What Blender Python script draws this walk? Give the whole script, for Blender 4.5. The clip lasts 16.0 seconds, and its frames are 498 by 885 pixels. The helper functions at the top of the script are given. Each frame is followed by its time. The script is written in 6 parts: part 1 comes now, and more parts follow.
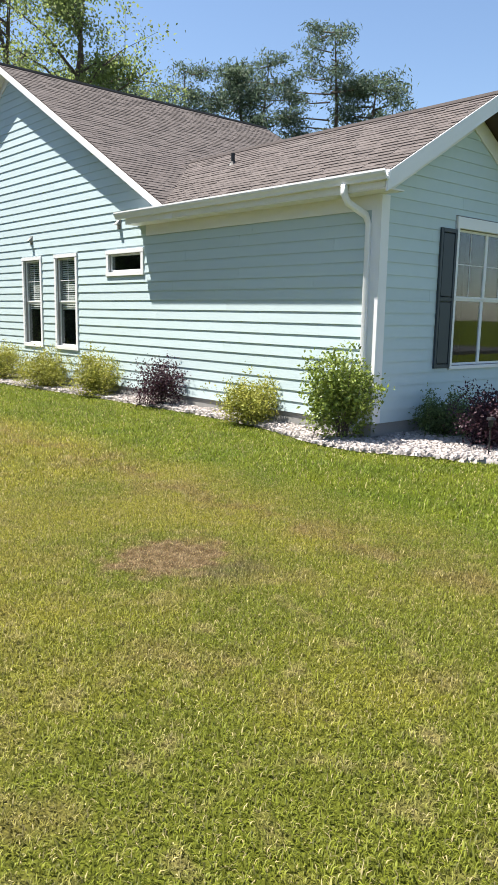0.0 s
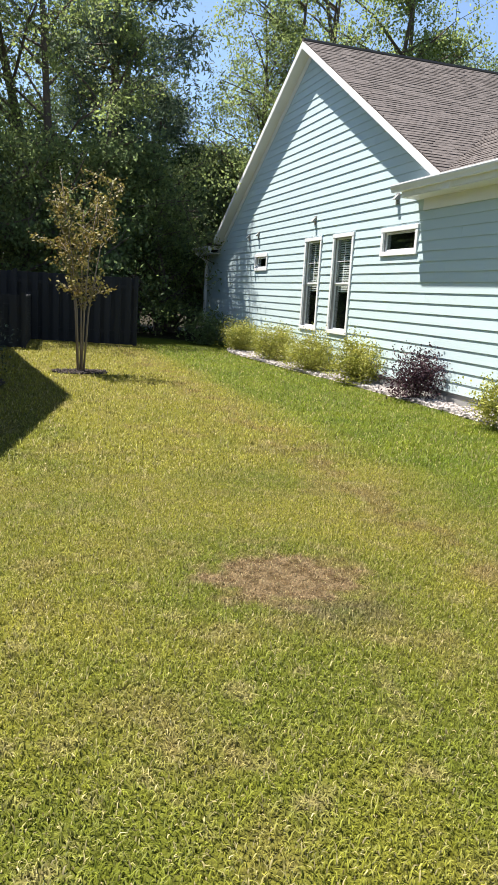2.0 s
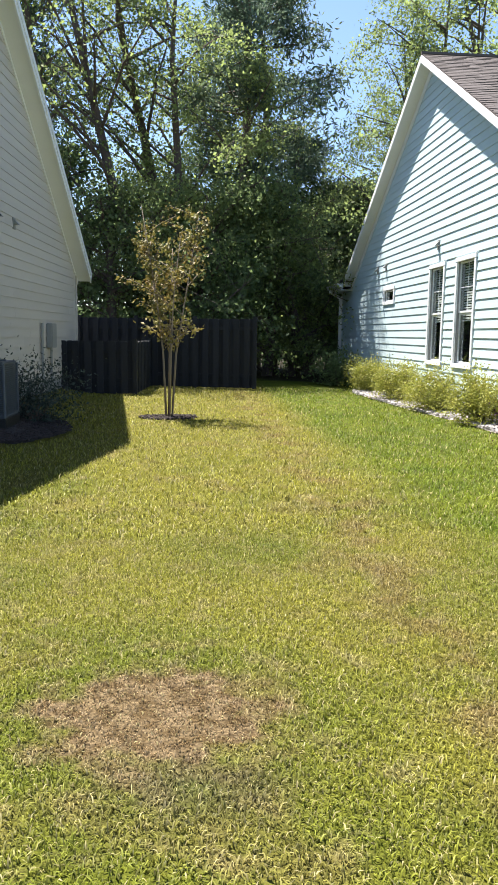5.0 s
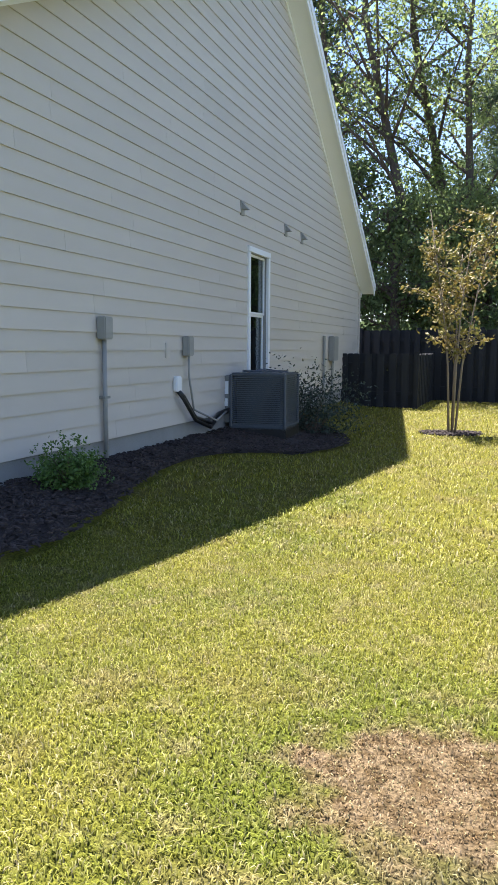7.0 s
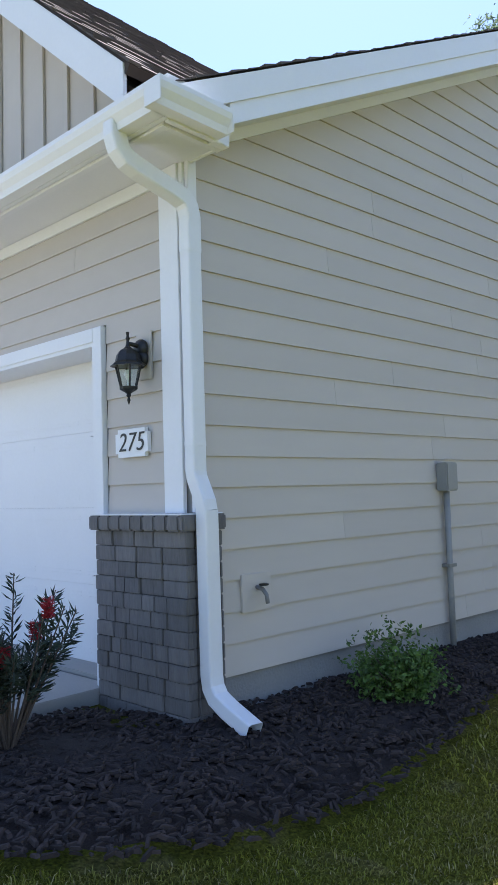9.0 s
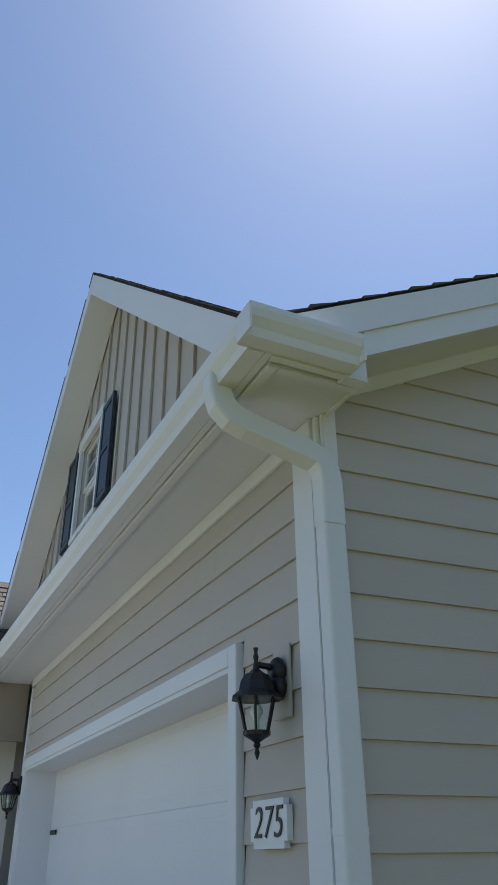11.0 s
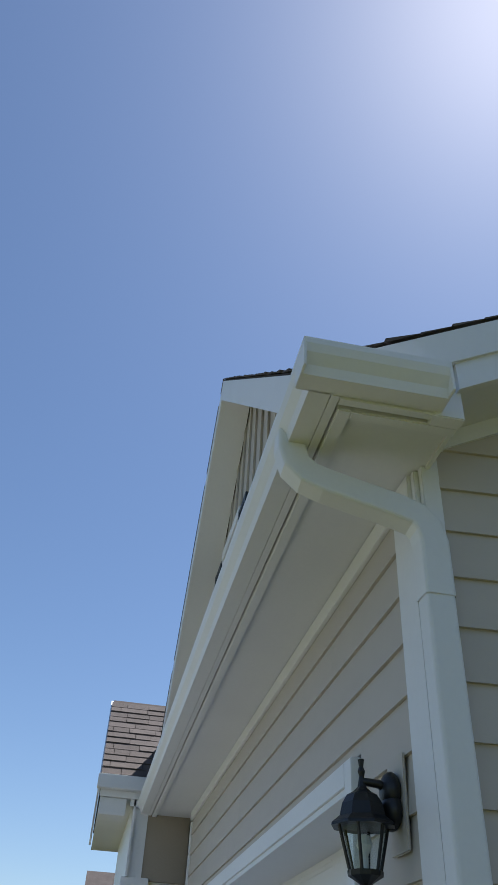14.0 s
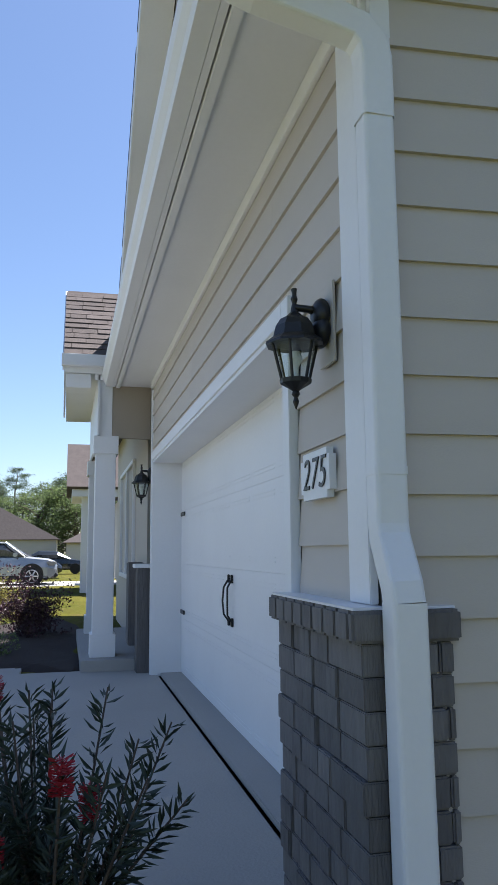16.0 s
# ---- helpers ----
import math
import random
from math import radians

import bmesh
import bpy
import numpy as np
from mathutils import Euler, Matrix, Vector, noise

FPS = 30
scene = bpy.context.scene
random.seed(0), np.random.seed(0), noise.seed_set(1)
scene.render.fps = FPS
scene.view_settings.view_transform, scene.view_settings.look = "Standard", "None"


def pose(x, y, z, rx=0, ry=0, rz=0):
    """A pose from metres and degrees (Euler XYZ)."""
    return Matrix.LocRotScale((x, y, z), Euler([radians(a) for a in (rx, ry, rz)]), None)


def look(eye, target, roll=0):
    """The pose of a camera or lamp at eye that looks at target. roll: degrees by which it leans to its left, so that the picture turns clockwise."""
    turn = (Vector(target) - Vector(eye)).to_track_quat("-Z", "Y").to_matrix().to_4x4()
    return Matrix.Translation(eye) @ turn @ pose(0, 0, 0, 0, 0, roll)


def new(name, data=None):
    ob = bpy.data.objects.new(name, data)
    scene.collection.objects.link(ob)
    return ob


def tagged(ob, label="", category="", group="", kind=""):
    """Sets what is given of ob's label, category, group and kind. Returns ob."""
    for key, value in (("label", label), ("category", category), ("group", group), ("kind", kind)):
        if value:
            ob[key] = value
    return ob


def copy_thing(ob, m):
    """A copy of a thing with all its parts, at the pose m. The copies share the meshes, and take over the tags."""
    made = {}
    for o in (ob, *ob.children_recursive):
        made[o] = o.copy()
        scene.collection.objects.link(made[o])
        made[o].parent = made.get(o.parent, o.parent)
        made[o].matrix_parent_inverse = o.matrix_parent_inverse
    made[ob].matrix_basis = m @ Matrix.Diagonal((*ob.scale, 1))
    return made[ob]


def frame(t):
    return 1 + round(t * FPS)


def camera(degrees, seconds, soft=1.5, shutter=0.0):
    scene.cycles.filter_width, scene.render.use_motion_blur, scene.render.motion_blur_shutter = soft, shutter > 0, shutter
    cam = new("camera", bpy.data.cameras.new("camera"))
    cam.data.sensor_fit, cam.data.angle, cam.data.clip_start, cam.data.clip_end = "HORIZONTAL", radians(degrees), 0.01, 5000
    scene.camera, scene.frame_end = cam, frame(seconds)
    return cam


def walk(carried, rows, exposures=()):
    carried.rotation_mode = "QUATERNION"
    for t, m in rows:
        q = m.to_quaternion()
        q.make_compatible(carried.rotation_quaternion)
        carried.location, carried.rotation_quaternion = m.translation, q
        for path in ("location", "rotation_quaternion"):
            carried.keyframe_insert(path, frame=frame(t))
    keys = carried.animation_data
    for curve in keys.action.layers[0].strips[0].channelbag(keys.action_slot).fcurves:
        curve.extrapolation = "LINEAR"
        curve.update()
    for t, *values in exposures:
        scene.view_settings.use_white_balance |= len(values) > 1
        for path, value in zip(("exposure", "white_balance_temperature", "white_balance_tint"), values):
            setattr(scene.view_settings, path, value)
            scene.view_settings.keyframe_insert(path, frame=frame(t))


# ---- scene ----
cam = camera(36.8, 16.0)
PATH = [
    (0, (-0.131, -0.316, 1.725), (1.181, 1.156, 1.388), 1.1),
    (0.5, (0.262, -0.153, 1.636), (1.343, 1.502, 1.331), 1.4),
    (1, (0.668, -0.043, 1.56), (1.538, 1.735, 1.271), 2.5),
    (1.5, (1.017, 0.09, 1.561), (1.682, 1.952, 1.261), 2.8),
    (2, (1.412, 0.18, 1.54), (2.023, 2.045, 1.158), 3.5),
    (2.5, (1.84, 0.384, 1.561), (2.492, 2.22, 1.109), 4.8),
    (3, (2.155, 0.528, 1.547), (2.679, 2.411, 1.126), 4.6),
    (3.5, (2.493, 0.716, 1.524), (2.878, 2.643, 1.155), 3.6),
    (3.7, (2.548, 0.788, 1.52), (2.893, 2.727, 1.171), 3.3),
    (5.8, (3.149, 1.322, 1.385), (3.176, 3.303, 1.105), -0.7),
    (6, (3.149, 1.33, 1.381), (3.125, 3.309, 1.097), -0.9),
    (6.5, (3.089, 1.387, 1.383), (2.835, 3.35, 1.096), -0.1),
    (7, (2.93, 1.628, 1.365), (2.369, 3.531, 1.114), 0.3),
    (7.2, (2.844, 1.785, 1.37), (2.156, 3.651, 1.157), 0.4),
    (7.3, (2.812, 1.835, 1.371), (2.063, 3.681, 1.199), 0.3),
    (7.5, (2.774, 1.942, 1.389), (1.899, 3.736, 1.268), -0.6),
    (7.8, (2.738, 2.161, 1.411), (1.68, 3.854, 1.29), -1.1),
    (8, (2.654, 2.301, 1.423), (1.45, 3.894, 1.297), -0.9),
    (8.2, (2.598, 2.444, 1.424), (1.279, 3.941, 1.291), -0.1),
    (10.3, (1.928, 4.017, 1.597), (0.523, 5.209, 2.375), -4.3),
    (10.5, (1.862, 4.124, 1.613), (0.368, 5.157, 2.45), -3.0),
    (11, (1.672, 4.364, 1.677), (0.097, 5.126, 2.647), -0.6),
    (11.5, (1.513, 4.575, 1.673), (-0.061, 5.206, 2.733), -0.1),
    (11.8, (1.413, 4.692, 1.701), (-0.154, 5.263, 2.805), -0.2),
    (12, (1.354, 4.763, 1.702), (-0.21, 5.29, 2.832), 0.2),
    (12.5, (1.336, 4.897, 1.709), (-0.237, 5.338, 2.863), 0.7),
    (13, (1.342, 4.919, 1.708), (-0.235, 5.285, 2.883), 1.4),
    (13.5, (1.349, 4.906, 1.701), (-0.219, 5.202, 2.908), 2.7),
    (14, (1.368, 4.894, 1.722), (-0.192, 5.144, 2.949), 3.5),
    (14.5, (1.346, 4.879, 1.714), (-0.23, 5.114, 2.922), 4.0),
    (15, (1.342, 4.891, 1.702), (-0.31, 5.159, 2.798), 2.9),
    (15.5, (1.289, 4.939, 1.659), (-0.516, 5.299, 2.442), 0.6),
    (16, (1.292, 4.978, 1.528), (-0.632, 5.446, 1.814), -0.5),
]
walk(cam, [(t, look(eye, target, roll)) for t, eye, target, roll in PATH],
     exposures=[(0, 1.5, 6400, 10), (2.5, 1.62, 6450, 10), (3.7, 1.7, 6400, 10), (6.0, 1.97, 6200, 12), (8.2, 2.35, 5950, 20), (10.3, 1.35, 6150, 10), (11, 1.06, 6050, 10), (12, 0.88, 5950, 10), (15, 0.88, 5950, 10), (15.5, 0.97, 6000, 11), (16, 1.42, 6050, 14)])

# ---- light ----
SUN = Vector((-0.256, 0.335, 0.907)).normalized()
world = bpy.data.worlds.new("world")
scene.world = world
world.use_nodes = True
wn, wl = world.node_tree.nodes, world.node_tree.links
sky = wn.new("ShaderNodeTexSky")
sky.sky_type = "NISHITA"
sky.sun_disc = False
sky.sun_elevation = math.asin(SUN.z)
sky.sun_rotation = math.atan2(SUN.x, SUN.y)
sky.air_density, sky.dust_density, sky.ozone_density = 1.0, 0.5, 2.2
wl.new(sky.outputs[0], wn["Background"].inputs[0])
wn["Background"].inputs[1].default_value = 0.065
sun_data = bpy.data.lights.new("sun", "SUN")
sun_data.energy, sun_data.angle, sun_data.color = 5.0, radians(0.55), (1.0, 0.93, 0.83)
sun = new("sun", sun_data)
sun.matrix_world = look(SUN * 60, (0, 0, 0))

# ---- materials ----


def mat(name, c1, c2=None, rough=0.7, scale=3.0, fine=60.0, bump=0.15, rnd=0.0, metal=0.0, spec=0.4, stretch=(1, 1, 1), translucent=0.0, island=0.0):
    """Two-scale noise colour, fine bump, and piece-to-piece variation."""
    m = bpy.data.materials.new(name)
    m.use_nodes = True
    n, l = m.node_tree.nodes, m.node_tree.links
    b = n["Principled BSDF"]
    c2 = c2 or tuple(v * 0.82 for v in c1)
    tc = n.new("ShaderNodeTexCoord")
    mp = n.new("ShaderNodeMapping")
    mp.inputs["Scale"].default_value = stretch
    l.new(tc.outputs["Object"], mp.inputs[0])
    big, small = n.new("ShaderNodeTexNoise"), n.new("ShaderNodeTexNoise")
    big.inputs["Scale"].default_value, small.inputs["Scale"].default_value = scale, fine
    big.inputs["Detail"].default_value, small.inputs["Detail"].default_value = 4, 3
    l.new(mp.outputs[0], big.inputs[0]), l.new(mp.outputs[0], small.inputs[0])
    mix = n.new("ShaderNodeMix")
    mix.data_type = "RGBA"
    mix.inputs["A"].default_value, mix.inputs["B"].default_value = (*c1, 1), (*c2, 1)
    add = n.new("ShaderNodeMath")
    add.operation = "MULTIPLY_ADD"
    l.new(big.outputs[0], add.inputs[0])
    add.inputs[1].default_value = 1.1
    sub = n.new("ShaderNodeMath")
    sub.operation = "MULTIPLY_ADD"
    l.new(small.outputs[0], sub.inputs[0])
    sub.inputs[1].default_value, sub.inputs[2].default_value = 0.6, -0.35
    l.new(sub.outputs[0], add.inputs[2])
    l.new(add.outputs[0], mix.inputs["Factor"])
    col = mix.outputs["Result"]
    if rnd or island:
        src = n.new("ShaderNodeNewGeometry").outputs["Random Per Island"] if island else n.new("ShaderNodeObjectInfo").outputs["Random"]
        hsv = n.new("ShaderNodeHueSaturation")
        ma = n.new("ShaderNodeMath")
        ma.operation = "MULTIPLY_ADD"
        l.new(src, ma.inputs[0])
        k = rnd or island
        ma.inputs[1].default_value, ma.inputs[2].default_value = 2 * k, 1 - k
        l.new(ma.outputs[0], hsv.inputs["Value"])
        l.new(col, hsv.inputs["Color"])
        col = hsv.outputs[0]
    l.new(col, b.inputs["Base Color"])
    b.inputs["Roughness"].default_value, b.inputs["Metallic"].default_value = rough, metal
    b.inputs["Specular IOR Level"].default_value = spec
    if bump:
        bp = n.new("ShaderNodeBump")
        bp.inputs["Strength"].default_value, bp.inputs["Distance"].default_value = bump, 0.01
        l.new(small.outputs[0], bp.inputs["Height"])
        l.new(bp.outputs[0], b.inputs["Normal"])
    if translucent:
        tr = n.new("ShaderNodeBsdfTranslucent")
        l.new(col, tr.inputs[0])
        ms = n.new("ShaderNodeMixShader")
        ms.inputs[0].default_value = translucent
        l.new(b.outputs[0], ms.inputs[1]), l.new(tr.outputs[0], ms.inputs[2])
        l.new(ms.outputs[0], n["Material Output"].inputs[0])
    return m


def lawn_mat(name, blades):
    """Yellowed turf on one lot, greener turf on the other, one dead patch; soil thatch takes the blade colours,
    darkened for the shade between blades.
    """
    m = bpy.data.materials.new(name)
    m.use_nodes = True
    n, l = m.node_tree.nodes, m.node_tree.links
    b = n["Principled BSDF"]
    geo = n.new("ShaderNodeNewGeometry")

    def noise_tex(scale, detail=3):
        t = n.new("ShaderNodeTexNoise")
        t.inputs["Scale"].default_value, t.inputs["Detail"].default_value = scale, detail
        l.new(geo.outputs["Position"], t.inputs[0])
        return t.outputs[0]

    def ramp(src, lo, hi):
        r = n.new("ShaderNodeMapRange")
        r.inputs["From Min"].default_value, r.inputs["From Max"].default_value = lo, hi
        l.new(src, r.inputs["Value"])
        return r.outputs[0]

    def mixc(f, a, c):
        x = n.new("ShaderNodeMix")
        x.data_type = "RGBA"
        l.new(f, x.inputs["Factor"])
        for key, v in (("A", a), ("B", c)):
            if isinstance(v, tuple):
                x.inputs[key].default_value = (*v, 1)
            else:
                l.new(v, x.inputs[key])
        return x.outputs["Result"]

    def math2(op, a, c):
        x = n.new("ShaderNodeMath")
        x.operation = op
        for i, v in enumerate((a, c)):
            if isinstance(v, (int, float)):
                x.inputs[i].default_value = v
            else:
                l.new(v, x.inputs[i])
        return x.outputs[0]

    # 0.6 paints shade into the soil, deepening the gaps between blades
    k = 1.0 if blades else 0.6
    sep = n.new("ShaderNodeSeparateXYZ")
    l.new(geo.outputs["Position"], sep.inputs[0])
    px, py = sep.outputs[0], sep.outputs[1]
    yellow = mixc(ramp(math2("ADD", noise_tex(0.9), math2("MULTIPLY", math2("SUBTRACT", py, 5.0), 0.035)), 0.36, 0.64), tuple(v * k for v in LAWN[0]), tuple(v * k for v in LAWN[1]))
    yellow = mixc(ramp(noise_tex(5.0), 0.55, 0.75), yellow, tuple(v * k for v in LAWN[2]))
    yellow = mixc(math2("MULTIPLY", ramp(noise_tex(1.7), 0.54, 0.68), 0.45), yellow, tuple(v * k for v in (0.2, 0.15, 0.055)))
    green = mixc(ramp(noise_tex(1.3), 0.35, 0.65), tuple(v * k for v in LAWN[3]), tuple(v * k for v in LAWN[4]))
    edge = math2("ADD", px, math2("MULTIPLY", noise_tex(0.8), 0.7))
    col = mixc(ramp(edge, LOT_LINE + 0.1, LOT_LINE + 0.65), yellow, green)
    # brown dry strip along the lot line
    strip = math2("ABSOLUTE", math2("SUBTRACT", edge, LOT_LINE - 0.35), 0)
    col = mixc(math2("MULTIPLY", ramp(strip, 0.45, 0.05), math2("MULTIPLY", ramp(noise_tex(2.3), 0.45, 0.6), 0.55)), col, tuple(v * k for v in LAWN[5]))
    # the dead patch
    dx = math2("DIVIDE", math2("SUBTRACT", px, 2.88), 0.46)
    dy = math2("DIVIDE", math2("SUBTRACT", py, 3.87), 0.42)
    rad = math2("SQRT", math2("ADD", math2("MULTIPLY", dx, dx), math2("MULTIPLY", dy, dy)), 0)
    rad = math2("ADD", rad, math2("MULTIPLY", math2("SUBTRACT", noise_tex(6.0), 0.5), 1.3))
    col = mixc(math2("MULTIPLY", ramp(rad, 1.2, 0.75), 0.9), col, mixc(ramp(noise_tex(14.0), 0.4, 0.6), tuple(v * k for v in (0.13, 0.08, 0.04)), tuple(v * k for v in (0.25, 0.175, 0.1))))
    # grey wiry tuft on the near side of the patch
    tx = math2("DIVIDE", math2("SUBTRACT", px, 3.06), 0.36)
    ty = math2("DIVIDE", math2("SUBTRACT", py, 3.4), 0.2)
    tuft = math2("ADD", math2("SQRT", math2("ADD", math2("MULTIPLY", tx, tx), math2("MULTIPLY", ty, ty)), 0), math2("MULTIPLY", math2("SUBTRACT", noise_tex(7.0), 0.5), 1.0))
    col = mixc(math2("MULTIPLY", ramp(tuft, 1.25, 0.3), 0.5), col, tuple(v * k for v in (0.075, 0.07, 0.035)))
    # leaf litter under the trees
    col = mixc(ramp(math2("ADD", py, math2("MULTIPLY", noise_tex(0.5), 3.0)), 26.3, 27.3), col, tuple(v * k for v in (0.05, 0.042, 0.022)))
    hsv = n.new("ShaderNodeHueSaturation")
    if blades:
        rv = n.new("ShaderNodeMapRange")
        l.new(geo.outputs["Random Per Island"], rv.inputs["Value"])
        rv.inputs["To Min"].default_value, rv.inputs["To Max"].default_value = 0.45, 1.75
        wn_ = n.new("ShaderNodeTexWhiteNoise")
        wn_.noise_dimensions = "1D"
        l.new(geo.outputs["Random Per Island"], wn_.inputs["W"])
        col = mixc(ramp(wn_.outputs["Value"], 0.84, 0.95), col, (0.29, 0.25, 0.12))
    else:
        rv = n.new("ShaderNodeMapRange")
        l.new(noise_tex(70.0, 4), rv.inputs["Value"])
        rv.inputs["From Min"].default_value, rv.inputs["From Max"].default_value = 0.3, 0.7
        rv.inputs["To Min"].default_value, rv.inputs["To Max"].default_value = 0.35, 1.35
    l.new(rv.outputs[0], hsv.inputs["Value"])
    l.new(col, hsv.inputs["Color"])
    l.new(hsv.outputs[0], b.inputs["Base Color"])
    b.inputs["Roughness"].default_value = 0.55 if blades else 0.95
    b.inputs["Specular IOR Level"].default_value = 0.22 if blades else 0.1
    if not blades:
        bp = n.new("ShaderNodeBump")
        bp.inputs["Strength"].default_value, bp.inputs["Distance"].default_value = 0.8, 0.03
        l.new(noise_tex(55.0, 4), bp.inputs["Height"])
        l.new(bp.outputs[0], b.inputs["Normal"])
    else:
        tr = n.new("ShaderNodeBsdfTranslucent")
        l.new(hsv.outputs[0], tr.inputs[0])
        ms = n.new("ShaderNodeMixShader")
        ms.inputs[0].default_value = 0.3
        l.new(b.outputs[0], ms.inputs[1]), l.new(tr.outputs[0], ms.inputs[2])
        l.new(ms.outputs[0], n["Material Output"].inputs[0])
    return m


def glass_mat(name, tint=(0.9, 0.95, 0.95)):
    m = bpy.data.materials.new(name)
    m.use_nodes = True
    n, l = m.node_tree.nodes, m.node_tree.links
    n.remove(n["Principled BSDF"])
    tr, gl, ms = n.new("ShaderNodeBsdfTransparent"), n.new("ShaderNodeBsdfGlossy"), n.new("ShaderNodeMixShader")
    lw, pw, fr = n.new("ShaderNodeLayerWeight"), n.new("ShaderNodeMath"), n.new("ShaderNodeMath")
    lw.inputs[0].default_value = 0.5
    pw.operation, fr.operation = "POWER", "MULTIPLY_ADD"
    pw.inputs[1].default_value, fr.inputs[1].default_value, fr.inputs[2].default_value = 4.0, 0.9, 0.05
    l.new(lw.outputs["Facing"], pw.inputs[0]), l.new(pw.outputs[0], fr.inputs[0])
    tr.inputs[0].default_value = (*tint, 1)
    gl.inputs["Roughness"].default_value = 0.02
    l.new(fr.outputs[0], ms.inputs[0]), l.new(tr.outputs[0], ms.inputs[1]), l.new(gl.outputs[0], ms.inputs[2])
    l.new(ms.outputs[0], n["Material Output"].inputs[0])
    return m


LOT_LINE = 4.95
LAWN = ((0.125, 0.142, 0.015), (0.192, 0.184, 0.024), (0.23, 0.2, 0.072), (0.09, 0.126, 0.008), (0.135, 0.162, 0.012), (0.185, 0.12, 0.055))
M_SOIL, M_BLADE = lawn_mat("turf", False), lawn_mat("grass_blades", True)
M_BLUE = mat("blue_fibre_cement", (0.49, 0.595, 0.625), (0.455, 0.56, 0.59), 0.6, 1.5, 90, 0.1, rnd=0.03, stretch=(4, 1, 6))
M_GREY = mat("greige_fibre_cement", (0.53, 0.488, 0.442), (0.49, 0.452, 0.408), 0.6, 1.5, 90, 0.1, rnd=0.03, stretch=(4, 1, 6))
M_WHITE = mat("white_paint", (0.78, 0.79, 0.81), (0.72, 0.73, 0.75), 0.45, 2, 40, 0.05)
M_SOFFIT = mat("white_soffit_panel", (0.76, 0.77, 0.79), (0.7, 0.71, 0.73), 0.6, 2, 40, 0.05)
M_SHINGLE = mat("brown_asphalt_shingle", (0.135, 0.117, 0.112), (0.088, 0.077, 0.074), 0.95, 6, 160, 0.5, island=0.12, spec=0.15)
M_SHINGLE_DECK = mat("shingle_underlay", (0.07, 0.055, 0.05), None, 0.95)
M_CONC = mat("concrete", (0.38, 0.37, 0.35), (0.31, 0.305, 0.29), 0.9, 1.2, 70, 0.3)
M_FOUND = mat("foundation_concrete", (0.3, 0.3, 0.29), (0.22, 0.22, 0.22), 0.95, 3, 60, 0.4)
M_GLASS = glass_mat("window_glass")
# near black, so the colour itself supplies the darkness of an inside space
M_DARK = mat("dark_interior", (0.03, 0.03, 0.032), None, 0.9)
M_BLIND = mat("white_blind", (0.8, 0.8, 0.77), None, 0.6)
M_STONE = mat("grey_cast_stone", (0.195, 0.185, 0.182), (0.11, 0.105, 0.104), 0.92, 7, 30, 1.0, rnd=0.16, stretch=(2.2, 2.2, 0.4))
M_MORTAR = mat("mortar", (0.15, 0.143, 0.14), None, 0.95)
M_BLACK = mat("black_metal", (0.012, 0.012, 0.013), (0.02, 0.02, 0.02), 0.4, 8, 80, 0.1)
M_SHUT = mat("dark_slate_shutter", (0.035, 0.05, 0.065), (0.03, 0.042, 0.055), 0.5)
M_FENCE = mat("black_stained_wood", (0.012, 0.013, 0.017), (0.02, 0.021, 0.025), 0.75, 3, 40, 0.3, rnd=0.25, stretch=(6, 6, 0.6))
M_MULCH = mat("dark_mulch", (0.035, 0.026, 0.024), (0.018, 0.013, 0.012), 0.95, 5, 90, 1.0)
M_CHIP = mat("mulch_chips", (0.05, 0.036, 0.031), (0.022, 0.016, 0.015), 0.95, island=0.5)
M_GRAVEL = mat("pale_gravel", (0.4, 0.365, 0.345), (0.28, 0.255, 0.245), 0.9, 9, 80, 0.8)
M_PEB = mat("gravel_stones", (0.42, 0.385, 0.365), (0.31, 0.28, 0.27), 0.85, 9, 80, 0.2, island=0.35)
M_BARK = mat("bark", (0.13, 0.1, 0.08), (0.07, 0.055, 0.045), 0.95, 4, 40, 0.8, stretch=(4, 4, 0.7))
M_BARK2 = mat("pale_smooth_bark", (0.3, 0.24, 0.18), (0.2, 0.16, 0.12), 0.85, 4, 40, 0.3, stretch=(4, 4, 0.7))
M_LEAF_L = mat("spring_leaf", (0.25, 0.31, 0.105), (0.17, 0.22, 0.07), 0.6, 0.6, 5, 0, island=0.35, translucent=0.62)
M_LEAF_D = mat("dark_leaf", (0.18, 0.24, 0.095), (0.125, 0.175, 0.07), 0.6, 0.6, 5, 0, island=0.4, translucent=0.62)
M_LEAF_F = mat("deep_green_leaf", (0.1, 0.145, 0.055), (0.065, 0.1, 0.04), 0.6, 0.6, 5, 0, island=0.4, translucent=0.4)
M_NEEDLE = mat("pine_needles", (0.12, 0.165, 0.105), (0.08, 0.12, 0.075), 0.6, 0.6, 5, 0, island=0.4, translucent=0.45)
M_LEAF_Y = mat("yellow_green_leaf", (0.42, 0.38, 0.07), (0.17, 0.22, 0.035), 0.55, 5, 20, 0, island=0.35, translucent=0.3)
M_LEAF_G = mat("shrub_leaf", (0.11, 0.19, 0.04), (0.06, 0.12, 0.025), 0.5, 4, 20, 0, island=0.4, translucent=0.25)
M_LEAF_C = mat("glossy_shrub_leaf", (0.26, 0.31, 0.06), (0.12, 0.18, 0.03), 0.45, 5, 20, 0, island=0.4, translucent=0.3)
M_LEAF_P = mat("purple_leaf", (0.06, 0.022, 0.035), (0.035, 0.015, 0.022), 0.5, 4, 20, 0, island=0.4, translucent=0.2)
